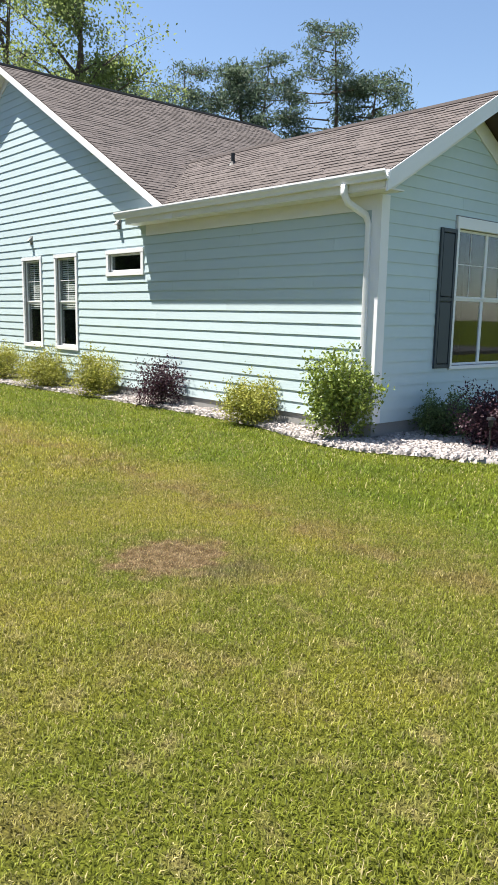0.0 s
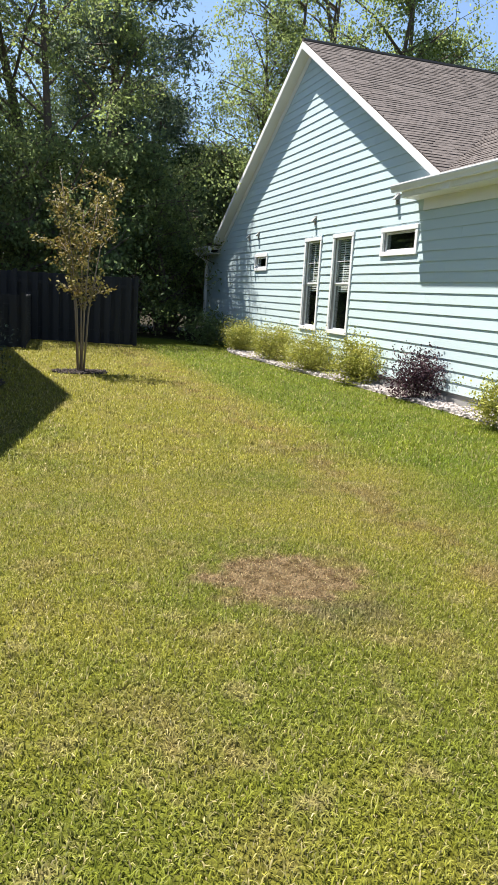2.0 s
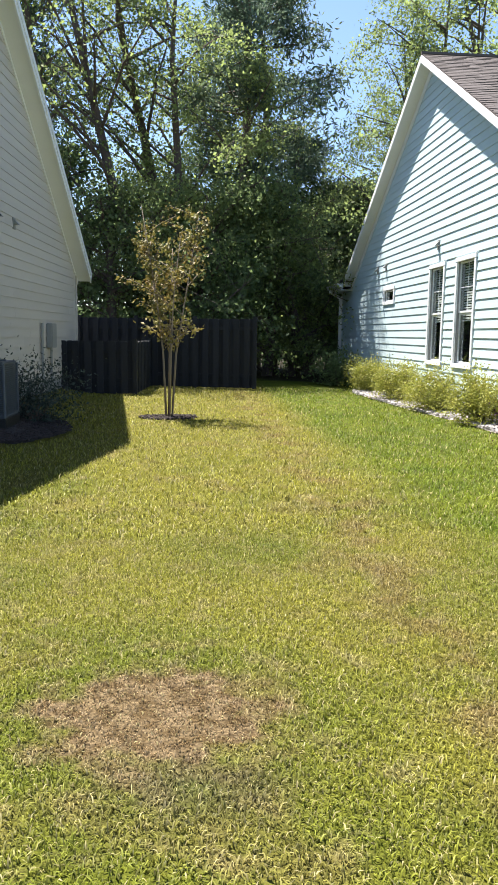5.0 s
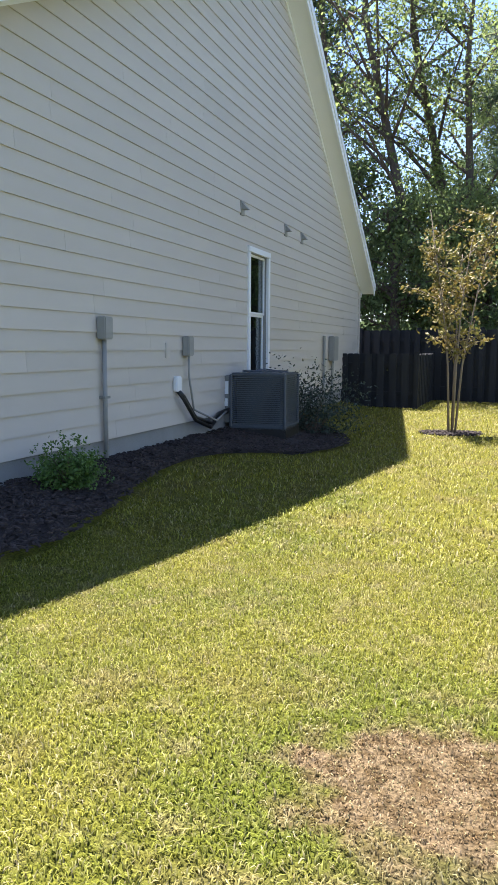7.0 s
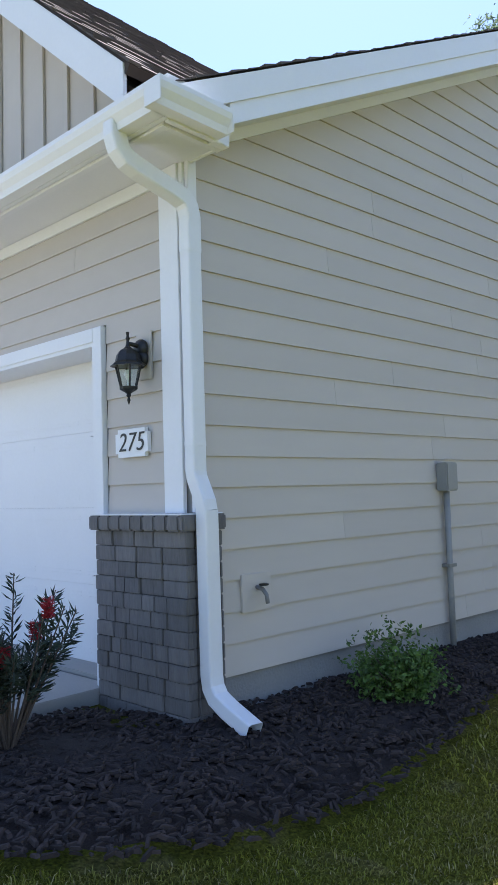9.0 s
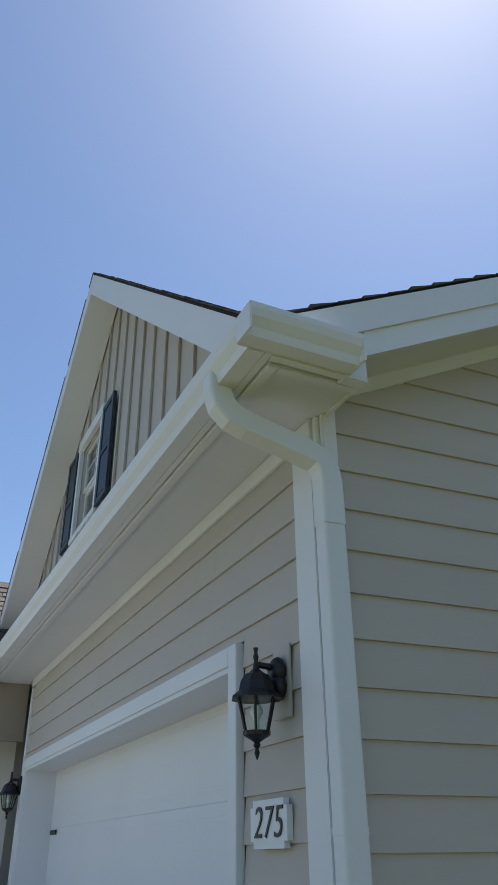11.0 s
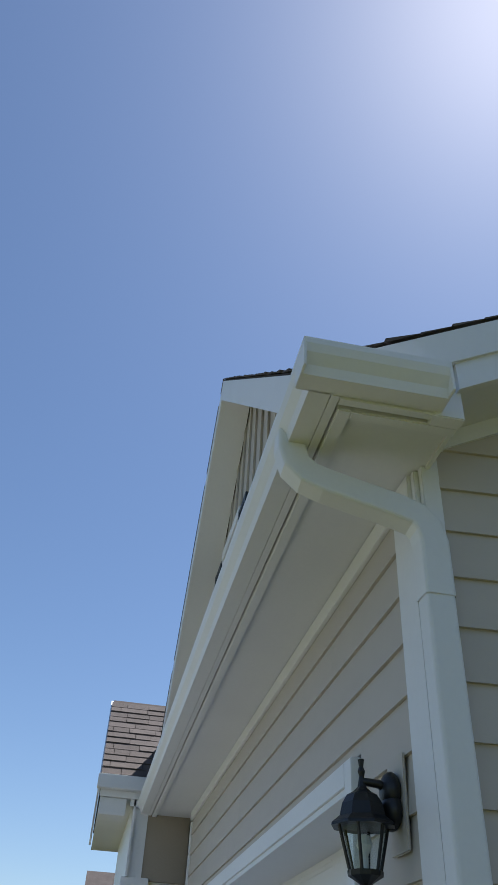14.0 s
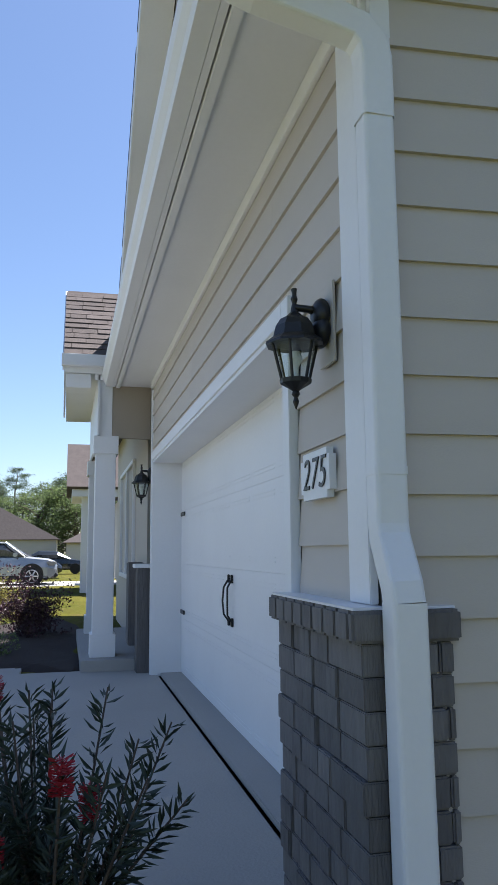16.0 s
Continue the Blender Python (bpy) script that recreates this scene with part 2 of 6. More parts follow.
M_LEAF_O = mat("bronze_leaf", (0.25, 0.15, 0.045), (0.15, 0.19, 0.045), 0.6, 2.5, 14, 0, island=0.4, translucent=0.3)
M_BOTTLE = mat("grey_green_leaf", (0.045, 0.065, 0.045), (0.03, 0.045, 0.035), 0.5, 3, 20, 0, island=0.35, translucent=0.15)
M_RED = mat("red_brush_flower", (0.4, 0.02, 0.03), (0.25, 0.01, 0.02), 0.7)
M_PVC = mat("grey_pvc", (0.3, 0.3, 0.29), None, 0.5)
M_ACG = mat("slate_grey_steel", (0.08, 0.094, 0.112), (0.066, 0.078, 0.094), 0.45, 4, 60, 0.05)
M_ACP = mat("pale_steel_panel", (0.22, 0.22, 0.215), None, 0.45)
M_CAR = mat("silver_car_paint", (0.36, 0.38, 0.4), (0.33, 0.35, 0.37), 0.25, 2, 200, 0, metal=0.6)
M_TYRE = mat("tyre_rubber", (0.015, 0.015, 0.015), None, 0.8)
M_RIM = mat("alloy_rim", (0.5, 0.5, 0.5), None, 0.3, metal=0.9)
M_CARGLASS = mat("car_glass", (0.02, 0.025, 0.03), None, 0.05, bump=0, spec=0.8)
M_TAN = mat("tan_trim_panel", (0.36, 0.31, 0.25), (0.33, 0.285, 0.23), 0.65)
M_ROAD = mat("asphalt", (0.06, 0.06, 0.06), (0.045, 0.045, 0.046), 0.95, 2, 90, 0.4)

# ---- mesh helpers ----


def link(name, mesh, material, parent=None, label=""):
    mesh.materials.append(material)
    ob = new(name, mesh)
    if parent is not None:
        ob.parent = parent
        ob.matrix_parent_inverse = parent.matrix_basis.inverted()
    if label:
        ob["label"] = label
    return ob


def part(name, bm, material, parent=None, label="", smooth=False):
    me = bpy.data.meshes.new(name)
    bmesh.ops.recalc_face_normals(bm, faces=bm.faces)
    if smooth:
        for f in bm.faces:
            f.smooth = True
    bm.to_mesh(me)
    bm.free()
    return link(name, me, material, parent, label)


def raw(name, verts, faces, material, parent=None, label="", smooth=False):
    me = bpy.data.meshes.new(name)
    me.from_pydata([tuple(v) for v in verts], [], faces)
    if smooth:
        me.polygons.foreach_set("use_smooth", [True] * len(me.polygons))
    return link(name, me, material, parent, label)


def empty(name, loc=(0, 0, 0), rz=0.0):
    e = new(name)
    e.matrix_basis = pose(*loc, 0, 0, rz)
    return e


def box(bm, a, b, bevel=0.0, m=None):
    """An axis-aligned box between two corners, bevelled."""
    a, b = Vector(a), Vector(b)
    lo, hi = Vector(map(min, a, b)), Vector(map(max, a, b))
    g = bmesh.ops.create_cube(bm, size=1)
    vs = g["verts"]
    for v in vs:
        v.co = Vector((lo[i] + (v.co[i] + 0.5) * (hi[i] - lo[i]) for i in range(3)))
    if bevel:
        es = list({e for v in vs for e in v.link_edges})
        r = bmesh.ops.bevel(bm, geom=es, offset=bevel, segments=2, affect="EDGES", clamp_overlap=True)
        vs = list({v for f in r["faces"] for v in f.verts} | {v for v in vs if v.is_valid})
    if m is not None:
        for v in vs:
            v.co = m @ v.co
    return vs


def boxes(name, pairs, material, parent=None, label="", bevel=0.0, m=None):
    bm = bmesh.new()
    for a, b in pairs:
        box(bm, a, b, bevel, m)
    return part(name, bm, material, parent, label)


def tube(bm, pts, radii, sides=10, cap=True, squash=None):
    """A swept tube along pts; squash: (half width, half depth) of a rounded rectangular section instead of a circle."""
    pts = [Vector(p) for p in pts]
    rings, side = [], None
    for i, p in enumerate(pts):
        d = (pts[min(i + 1, len(pts) - 1)] - pts[max(i - 1, 0)]).normalized()
        if side is None:
            side = d.orthogonal().normalized() if squash is None else (Vector((1, 0, 0)) - d * d.x).normalized()
        side = (side - d * side.dot(d)).normalized()
        up = d.cross(side)
        r = radii[i] if not isinstance(radii, (int, float)) else radii
        ring = []
        for k in range(sides):
            a = 2 * math.pi * (k + 0.5) / sides
            if squash:
                q, e = (4 * k) // sides, ((4 * k) % sides) / max(1, sides - 4)
                a = math.pi / 2 * (q + e)
                sx, sy = ((1, 1), (-1, 1), (-1, -1), (1, -1))[q]
                r2 = 0.3 * min(squash)
                ring.append(bm.verts.new(p + side * (sx * (squash[0] - r2) + r2 * math.cos(a)) + up * (sy * (squash[1] - r2) + r2 * math.sin(a))))
            else:
                ring.append(bm.verts.new(p + (side * math.cos(a) + up * math.sin(a)) * r))
        rings.append(ring)
    for a, b in zip(rings, rings[1:]):
        for k in range(sides):
            bm.faces.new((a[k], a[(k + 1) % sides], b[(k + 1) % sides], b[k]))
    if cap:
        bm.faces.new(rings[0][::-1])
        bm.faces.new(rings[-1])


def lathe(bm, profile, centre, sides=20):
    """Profile of (radius, z) turned about a vertical axis."""
    c = Vector(centre)
    rings = [[bm.verts.new(c + Vector((r * math.cos(2 * math.pi * k / sides), r * math.sin(2 * math.pi * k / sides), z))) for k in range(sides)] for r, z in profile]
    for a, b in zip(rings, rings[1:]):
        for k in range(sides):
            bm.faces.new((a[k], a[(k + 1) % sides], b[(k + 1) % sides], b[k]))
    bm.faces.new(rings[0][::-1])
    bm.faces.new(rings[-1])


def leaf_mesh(name, centres, size, material, parent=None, label="", rng=None, aspect=0.5, dirs=None, flat=0.0):
    """Many small leaves, each a folded diamond of two triangles."""
    n = len(centres)
    d = rng.normal(size=(n, 3)) if dirs is None else dirs + rng.normal(size=(n, 3)) * 0.35
    d[:, 2] *= 1 - flat
    d /= np.linalg.norm(d, axis=1)[:, None] + 1e-9
    o = rng.normal(size=(n, 3))
    o -= d * (o * d).sum(1)[:, None]
    o /= np.linalg.norm(o, axis=1)[:, None] + 1e-9
    nrm = np.cross(d, o)
    s = size * rng.uniform(0.6, 1.35, n)[:, None]
    v = np.empty((n, 4, 3))
    v[:, 0] = centres - d * s * 0.5
    v[:, 1] = centres + o * s * aspect * 0.5 + nrm * s * 0.1
    v[:, 2] = centres + d * s * 0.5
    v[:, 3] = centres - o * s * aspect * 0.5 + nrm * s * 0.1
    me = bpy.data.meshes.new(name)
    me.vertices.add(4 * n)
    me.vertices.foreach_set("co", v.ravel())
    base = (np.arange(n) * 4)[:, None]
    idx = np.concatenate([base + [0, 1, 2], base + [0, 2, 3]], axis=1).ravel()
    me.loops.add(6 * n)
    me.loops.foreach_set("vertex_index", idx.astype(np.int32))
    me.polygons.add(2 * n)
    me.polygons.foreach_set("loop_start", np.arange(0, 6 * n, 3, dtype=np.int32))
    me.polygons.foreach_set("loop_total", np.full(2 * n, 3, dtype=np.int32))
    me.update(calc_edges=True)
    return link(name, me, material, parent, label)


class Wall:
    """A wall's own frame: u along it, z up, d out of it."""

    def __init__(self, origin, u):
        self.o, self.u = Vector(origin), Vector(u).normalized()
        self.n = Vector((self.u.y, -self.u.x, 0))

    def p(self, u, z, d=0.0):
        return self.o + self.u * u + self.n * d + Vector((0, 0, z))

    def m(self):
        """Matrix whose x is u, y is outward, z is up."""
        r = Matrix((self.u, self.n, Vector((0, 0, 1)))).transposed().to_4x4()
        return Matrix.Translation(self.o) @ r


def spans(lo, hi, cuts):
    out, at = [], lo
    for a, b in sorted(cuts):
        if b <= at or a >= hi:
            continue
        if a > at:
            out.append((at, a))
        at = max(at, b)
    if at < hi:
        out.append((at, hi))
    return out


def prism(bm, quad, wall, d0, d1):
    """A quad of (u, z) drawn through the wall from depth d0 to d1 (or per-corner depths)."""
    f0 = [bm.verts.new(wall.p(u, z, d0)) for u, z in quad]
    dd = d1 if isinstance(d1, (list, tuple)) else [d1] * len(quad)
    f1 = [bm.verts.new(wall.p(u, z, d)) for (u, z), d in zip(quad, dd)]
    bm.faces.new(f0), bm.faces.new(f1[::-1])
    k = len(quad)
    for i in range(k):
        bm.faces.new((f0[i], f1[i], f1[(i + 1) % k], f0[(i + 1) % k]))


def wall_slab(name, wall, us, tops, z0, openings, material, label, thick=0.14):
    """A wall with a top line through (us, tops) and rectangular openings (u0, u1, z0, z1)."""
    bm = bmesh.new()
    top = lambda u: float(np.interp(u, us, tops))
    cuts = sorted({*us, *(o[0] for o in openings), *(o[1] for o in openings)})
    for a, b in zip(cuts, cuts[1:]):
        inside = [(o[2], o[3]) for o in openings if o[0] <= a and o[1] >= b]
        for lo, hi in spans(z0, 99, inside):
            if hi < 99:
                quad = [(a, lo), (b, lo), (b, hi), (a, hi)]
            else:
                quad = [(a, lo), (b, lo), (b, top(b)), (a, top(a))]
            prism(bm, quad, wall, -thick, -0.004)
    return tagged(part(name, bm, material), label, "wall", kind="structure")


def siding(parent, wall, us, tops, z0, openings, material, course=0.178, name="siding_plank"):
    """Lapped planks, each course its own board, cut round openings and along the gable."""
    top = lambda u: float(np.interp(u, us, tops))
    z, zmax = z0, max(tops)
    rng = random.Random(5)
    while z < zmax - 0.02:
        z1 = min(z + course, zmax)
        fine = np.linspace(us[0], us[-1], 801)
        ok = [u for u in fine if top(u) > z + 0.01]
        if ok:
            a, b = ok[0], ok[-1]
            full = [u for u in fine if top(u) >= z1]
            ta, tb = (full[0], full[-1]) if full else ((a + b) / 2, (a + b) / 2 + 0.01)
            cuts = [(o[0], o[1]) for o in openings if o[2] < z1 - 0.01 and o[3] > z + 0.01]
            for o in openings:
                u0, u1 = max(o[0], us[0]), min(o[1], us[-1])
                for lo, hi in ((o[3], z1), (z - 0.012, o[2])):
                    if z - 0.02 < lo and hi < z1 + 0.001 and 0.01 < hi - lo < course - 0.005 and top(u0) > z1 and top(u1) > z1:
                        bm = bmesh.new()
                        d0, d1 = (0.021 - 0.015 * (q - z) / course for q in (lo, hi))
                        prism(bm, [(u0, lo), (u1, lo), (u1, hi), (u0, hi)], wall, 0.0, [d0, d0, d1, d1])
                        part(name, bm, material, parent)
            for lo, hi in spans(a, b, cuts):
                joints = [lo]
                j = lo + rng.uniform(1.2, 3.66)
                while j < hi - 0.4:
                    joints.append(j)
                    j += 3.66
                joints.append(hi)
                for p0, p1 in zip(joints, joints[1:]):
                    q0, q1 = p0 + (0.001 if p0 > lo else 0), p1 - (0.001 if p1 < hi else 0)
                    t0, t1 = max(q0, ta) if q0 == a else max(q0, min(ta, q1)), min(q1, tb) if q1 == b else min(q1, max(tb, q0))
                    if t1 - t0 < 0.005:
                        t1 = t0 + 0.005
                    bm = bmesh.new()
                    prism(bm, [(q0, z - 0.012), (q1, z - 0.012), (t1, z1), (t0, z1)], wall, 0.0, [0.021, 0.021, 0.006, 0.006])
                    part(name, bm, material, parent)
        z += course


def shingles(name, corner, along, up, n_along, n_up, keep, material, parent, seed=1, course=0.143, tab=0.3):
    """Rows of overlapping shingle tabs on a roof plane, as one part."""
    rng = np.random.default_rng(seed)
    c, al, upv = np.array(corner), np.array(Vector(along).normalized()), np.array(Vector(up).normalized())
    nr = np.cross(al, upv)
    if nr[2] < 0:
        nr = -nr
    verts, faces = [], []
    for i in range(int(n_up / course)):
        s, off = i * course, rng.uniform(0, tab)
        u = -off
        while u < n_along:
            w = tab * rng.uniform(0.55, 1.2)
            a, b = max(u, 0), min(u + w, n_along)
            u += w
            if b - a < 0.02 or not keep((a + b) / 2, s + course / 2):
                continue
            th = rng.choice([0.008, 0.013, 0.017])
            k = len(verts)
            for du in (a + 0.003, b - 0.003):
                for ds, h in ((s - 0.006, 0.0), (s - 0.006, th), (s + course + 0.01, 0.002)):
                    verts.append(c + al * du + upv * ds + nr * h)
            faces += [(k + 1, k + 4, k + 5, k + 2), (k, k + 3, k + 4, k + 1), (k, k + 1, k + 2), (k + 3, k + 5, k + 4)]
    ob = raw(name, verts, faces, material, parent)
    ob["kind"] = "stuff"
    return ob


def slab(bm, pts, thick):
    """A thin slab under a planar polygon."""
    pts = [Vector(p) for p in pts]
    nr = (pts[1] - pts[0]).cross(pts[2] - pts[0]).normalized()
    if nr.z < 0:
        nr = -nr
    a = [bm.verts.new(p) for p in pts]
    b = [bm.verts.new(p - nr * thick) for p in pts]
    bm.faces.new(a), bm.faces.new(b[::-1])
    for i in range(len(pts)):
        bm.faces.new((a[i], b[i], b[(i + 1) % len(pts)], a[(i + 1) % len(pts)]))


# ---- ground ----


def step(v):
    v = np.clip(v, 0.0, 1.0)
    return v * v * (3 - 2 * v)


def ground_z(x, y):
    """The lot rises towards the garage house and falls a little to the other one."""
    z = 0.2 * step((1.0 - x) / 1.5) + 0.02 * np.sin(x * 0.9) * np.sin(y * 0.7)
    z += 0.1 * step((-2 - x) / 8) + 0.2 * step((-11 - x) / 10) - 0.3 * step((-22.5 - x) / 5) - 0.05 * step((x - 5) / 3)
    return z


xs = np.concatenate([[-600, -200, -80, -40], np.arange(-26, 14.1, 0.4), [18, 24, 40, 80, 200, 600]])
ys = np.concatenate([[-600, -200, -80, -40, -24, -14], np.arange(-8, 32.1, 0.4), [36, 44, 60, 100, 250, 600]])
gv = [(x, y, ground_z(x, y)) for y in ys for x in xs]
nx = len(xs)
gf = [(j * nx + i, j * nx + i + 1, (j + 1) * nx + i + 1, (j + 1) * nx + i) for j in range(len(ys) - 1) for i in range(nx - 1)]
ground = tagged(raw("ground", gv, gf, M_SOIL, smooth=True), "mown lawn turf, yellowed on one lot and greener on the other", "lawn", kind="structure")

# ---- blue house ----
BW = Wall((8.36, 0, 0), (0, -1, 0))          # side wall; u = -y, outward is -x
B_OPEN = [(-16.05, -15.15, 0.93, 2.92), (-17.75, -16.88, 0.93, 2.92), (-13.72, -12.5, 2.55, 2.9), (-21.7, -20.75, 2.38, 2.67)]
B_US = [-27.5, -25.9, -18.25, -11.25, -6.55]
B_TOP = [3.02, 3.05, 7.37, 3.42, 3.41]
wall_blue = wall_slab("wall_blue_side", BW, B_US, B_TOP, 0.0, B_OPEN, M_FOUND, "side wall of the blue house behind its lap siding")
siding(wall_blue, BW, B_US, B_TOP, 0.2, [(a - 0.09, b + 0.09, c - 0.09, d + 0.09) for a, b, c, d in B_OPEN], M_BLUE)
BF = Wall((8.36, 6.55, 0), (1, 0, 0))        # front wall; outward is -y
BF_OPEN = [(1.9, 3.7, 0.98, 3.1)]
BF_US, BF_TOP = [0.0, 2.14, 4.28], [3.38, 4.72, 3.38]
wall_blue_f = wall_slab("wall_blue_front", BF, BF_US, BF_TOP, 0.0, BF_OPEN, M_FOUND, "front gable wall of the blue house behind its lap siding")
siding(wall_blue_f, BF, BF_US, BF_TOP, 0.2, [(a - 0.1, b + 0.1, c - 0.06, d + 0.2) for a, b, c, d in BF_OPEN], M_BLUE)
boxes("wall_blue_rear", [((8.5, 27.36, 0), (16.3, 27.5, 3.0)), ((16.3, 11.4, 0), (16.45, 27.5, 3.3)), ((12.5, 6.7, 0), (12.64, 11.4, 3.3)), ((12.64, 11.26, 0), (16.3, 11.4, 3.3))], M_BLUE)
tagged(bpy.data.objects["wall_blue_rear"], "plain far walls of the blue house", "wall", kind="structure")


def sweep(bm, a, b, out, profile):
    """A straight moulding from a to b; profile points are (outwards, up)."""
    a, b, out = Vector(a), Vector(b), Vector(out).normalized()
    ra = [bm.verts.new(a + out * o + Vector((0, 0, z))) for o, z in profile]
    rb = [bm.verts.new(b + out * o + Vector((0, 0, z))) for o, z in profile]
    k = len(profile)
    for i in range(k):
        bm.faces.new((ra[i], ra[(i + 1) % k], rb[(i + 1) % k], rb[i]))
    bm.faces.new(ra[::-1]), bm.faces.new(rb)


GUTTER = [(0, 0), (0.075, 0), (0.085, 0.035), (0.11, 0.07), (0.12, 0.1), (0.12, 0.125), (0.11, 0.125), (0.108, 0.1), (0.075, 0.045), (0.01, 0.012), (0.01, 0.125), (0, 0.125)]


def window(name, wall, u0, u1, z0, z1, label, trim=0.09, double=True, blinds=0, head=0.0, mullions=(), bars=0):
    """A window set into its opening: casing boards, sashes, panes, and blinds behind."""
    w = tagged(empty(name, wall.p((u0 + u1) / 2, z0, 0)), label, "window", kind="structure")
    m = wall.m()
    t = trim
    for nm, a, b in (("casing", (u0 - t, 0, z0 - 0.004), (u0, 0.04, z1 + 0.004)), ("casing", (u1, 0, z0 - 0.004), (u1 + t, 0.04, z1 + 0.004)),
                     ("window_sill", (u0 - t - 0.01, 0, z0 - t), (u1 + t + 0.01, 0.045, z0 - 0.006)), ("head_casing", (u0 - t - 0.01, 0, z1 + 0.006), (u1 + t + 0.01, 0.045, z1 + t + head))):
        boxes(nm, [(a, b)], M_WHITE, w, bevel=0.004, m=m)
    cols = [u0, *mullions, u1]
    rows = [z0, (z0 + z1) / 2, z1] if double else [z0, z1]
    for ca, cb in zip(cols, cols[1:]):
        for i, (ra, rb) in enumerate(zip(rows, rows[1:])):
            dpt = -0.05 if i == 0 and double else -0.03
            f = 0.035
            sash = boxes("sash", [((ca, dpt - 0.03, ra), (ca + f, dpt, rb)), ((cb - f, dpt - 0.03, ra), (cb, dpt, rb)), ((ca + f, dpt - 0.03, ra), (cb - f, dpt - 0.001, ra + f)), ((ca + f, dpt - 0.03, rb - f), (cb - f, dpt - 0.001, rb))], M_WHITE, w, bevel=0.003, m=m)
            pane = boxes("pane", [((ca + f - 0.005, dpt - 0.018, ra + f - 0.005), (cb - f + 0.005, dpt - 0.012, rb - f + 0.005))], M_GLASS, sash, m=m)
            pane.visible_shadow = False
            if bars and i == len(rows) - 2:
                um, zm = (ca + cb) / 2, (ra + rb) / 2
                boxes("grille_bar", [((um - 0.006, dpt - 0.011, ra + f), (um + 0.006, dpt - 0.006, rb - f)), ((ca + f, dpt - 0.01, zm - 0.006), (cb - f, dpt - 0.007, zm + 0.006))], M_WHITE, sash, m=m)
        if blinds:
            bm = bmesh.new()
            z = z1 - 0.03
            while z > z1 - blinds:
                box(bm, (ca + 0.04, -0.13, z - 0.03), (cb - 0.04, -0.12, z), 0, m)
                z -= 0.05
            tagged(part("blind", bm, M_BLIND, w, "white slatted blind"), kind="stuff")
    # near-black box behind the panes stands in for the room's shade
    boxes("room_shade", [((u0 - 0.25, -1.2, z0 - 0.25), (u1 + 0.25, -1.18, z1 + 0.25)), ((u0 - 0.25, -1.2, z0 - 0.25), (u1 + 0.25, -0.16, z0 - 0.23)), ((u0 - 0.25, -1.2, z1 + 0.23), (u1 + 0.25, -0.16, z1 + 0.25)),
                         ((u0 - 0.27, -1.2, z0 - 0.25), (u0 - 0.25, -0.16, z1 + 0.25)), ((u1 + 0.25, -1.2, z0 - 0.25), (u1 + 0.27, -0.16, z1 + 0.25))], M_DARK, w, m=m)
    return w


def roof_plane(bm, pts, thick=0.1):
    slab(bm, pts, thick)


def vent_hood(name, wall, u, z, label):
    """A small painted wall hood on a block."""
    t = tagged(empty(name, wall.p(u, z, 0.01)), label, "vent")
    m = wall.m()
    boxes("mounting_block", [((u - 0.07, 0, z - 0.1), (u + 0.07, 0.03, z + 0.1))], M_PVC, t, bevel=0.005, m=m)
    bm = bmesh.new()
    prism(bm, [(u - 0.05, z - 0.02), (u + 0.05, z - 0.02), (u + 0.05, z + 0.07), (u - 0.05, z + 0.07)], wall, 0.03, [0.12, 0.12, 0.04, 0.04])
    part("hood", bm, M_PVC, t)
    return t


# blue house: roofs
house_blue = tagged(empty("blue_house_roof", (12.4, 17, 3.3)), "brown asphalt shingle roof of the blue house with white trim", "roof", kind="structure")
AP, SL = 18.25, 0.564
bm = bmesh.new()
RX, RX1 = 8.07, 16.9
z_of = lambda y: 7.56 - SL * abs(y - AP)
roof_plane(bm, [(RX, 11.1, z_of(11.1)), (RX1, 11.1, z_of(11.1)), (RX1, AP, z_of(AP)), (RX, AP, z_of(AP))])
roof_plane(bm, [(RX, AP, z_of(AP)), (RX1, AP, z_of(AP)), (RX1, 26.0, z_of(26.0)), (RX, 26.0, z_of(26.0))])
roof_plane(bm, [(7.98, 25.7, 3.28), (16.9, 25.7, 3.28), (16.9, 27.8, 3.1), (7.98, 27.8, 3.1)])
RIDGE_X, RIDGE_Z, EX, EZ = 10.5, 5.04, 8.0, 3.62
roof_plane(bm, [(EX, 6.15, EZ), (EX, 11.25, EZ), (RIDGE_X, 13.8, RIDGE_Z), (RIDGE_X, 6.15, RIDGE_Z)])
roof_plane(bm, [(RIDGE_X, 6.15, RIDGE_Z), (RIDGE_X, 13.8, RIDGE_Z), (13.0, 11.25, EZ), (13.0, 6.15, EZ)])
part("roof_deck", bm, M_SHINGLE_DECK, house_blue)
nu = (AP - 11.1) * math.hypot(1, SL)
shingles("shingles", (RX, 11.1, z_of(11.1) + 0.002), (1, 0, 0), (0, 1, SL), RX1 - RX, nu, lambda a, s: True, M_SHINGLE, house_blue, 3)
shingles("shingles", (RX, 26.0, z_of(26.0) + 0.002), (1, 0, 0), (0, -1, SL), 4.0, nu, lambda a, s: True, M_SHINGLE, house_blue, 4)
sl2 = (RIDGE_Z - EZ) / (RIDGE_X - EX)
shingles("shingles", (EX, 6.15, EZ + 0.002), (0, 1, 0), (1, 0, sl2), 7.7, (RIDGE_X - EX) * math.hypot(1, sl2), lambda a, s: EZ + s * sl2 / math.hypot(1, sl2) > z_of(6.15 + a) - 0.05 or 6.15 + a < 11.15, M_SHINGLE, house_blue, 5)
bm = bmesh.new()
tube(bm, [(RX - 0.01, AP, z_of(AP) + 0.015), (RX1, AP, z_of(AP) + 0.015)], 0.05, 6)
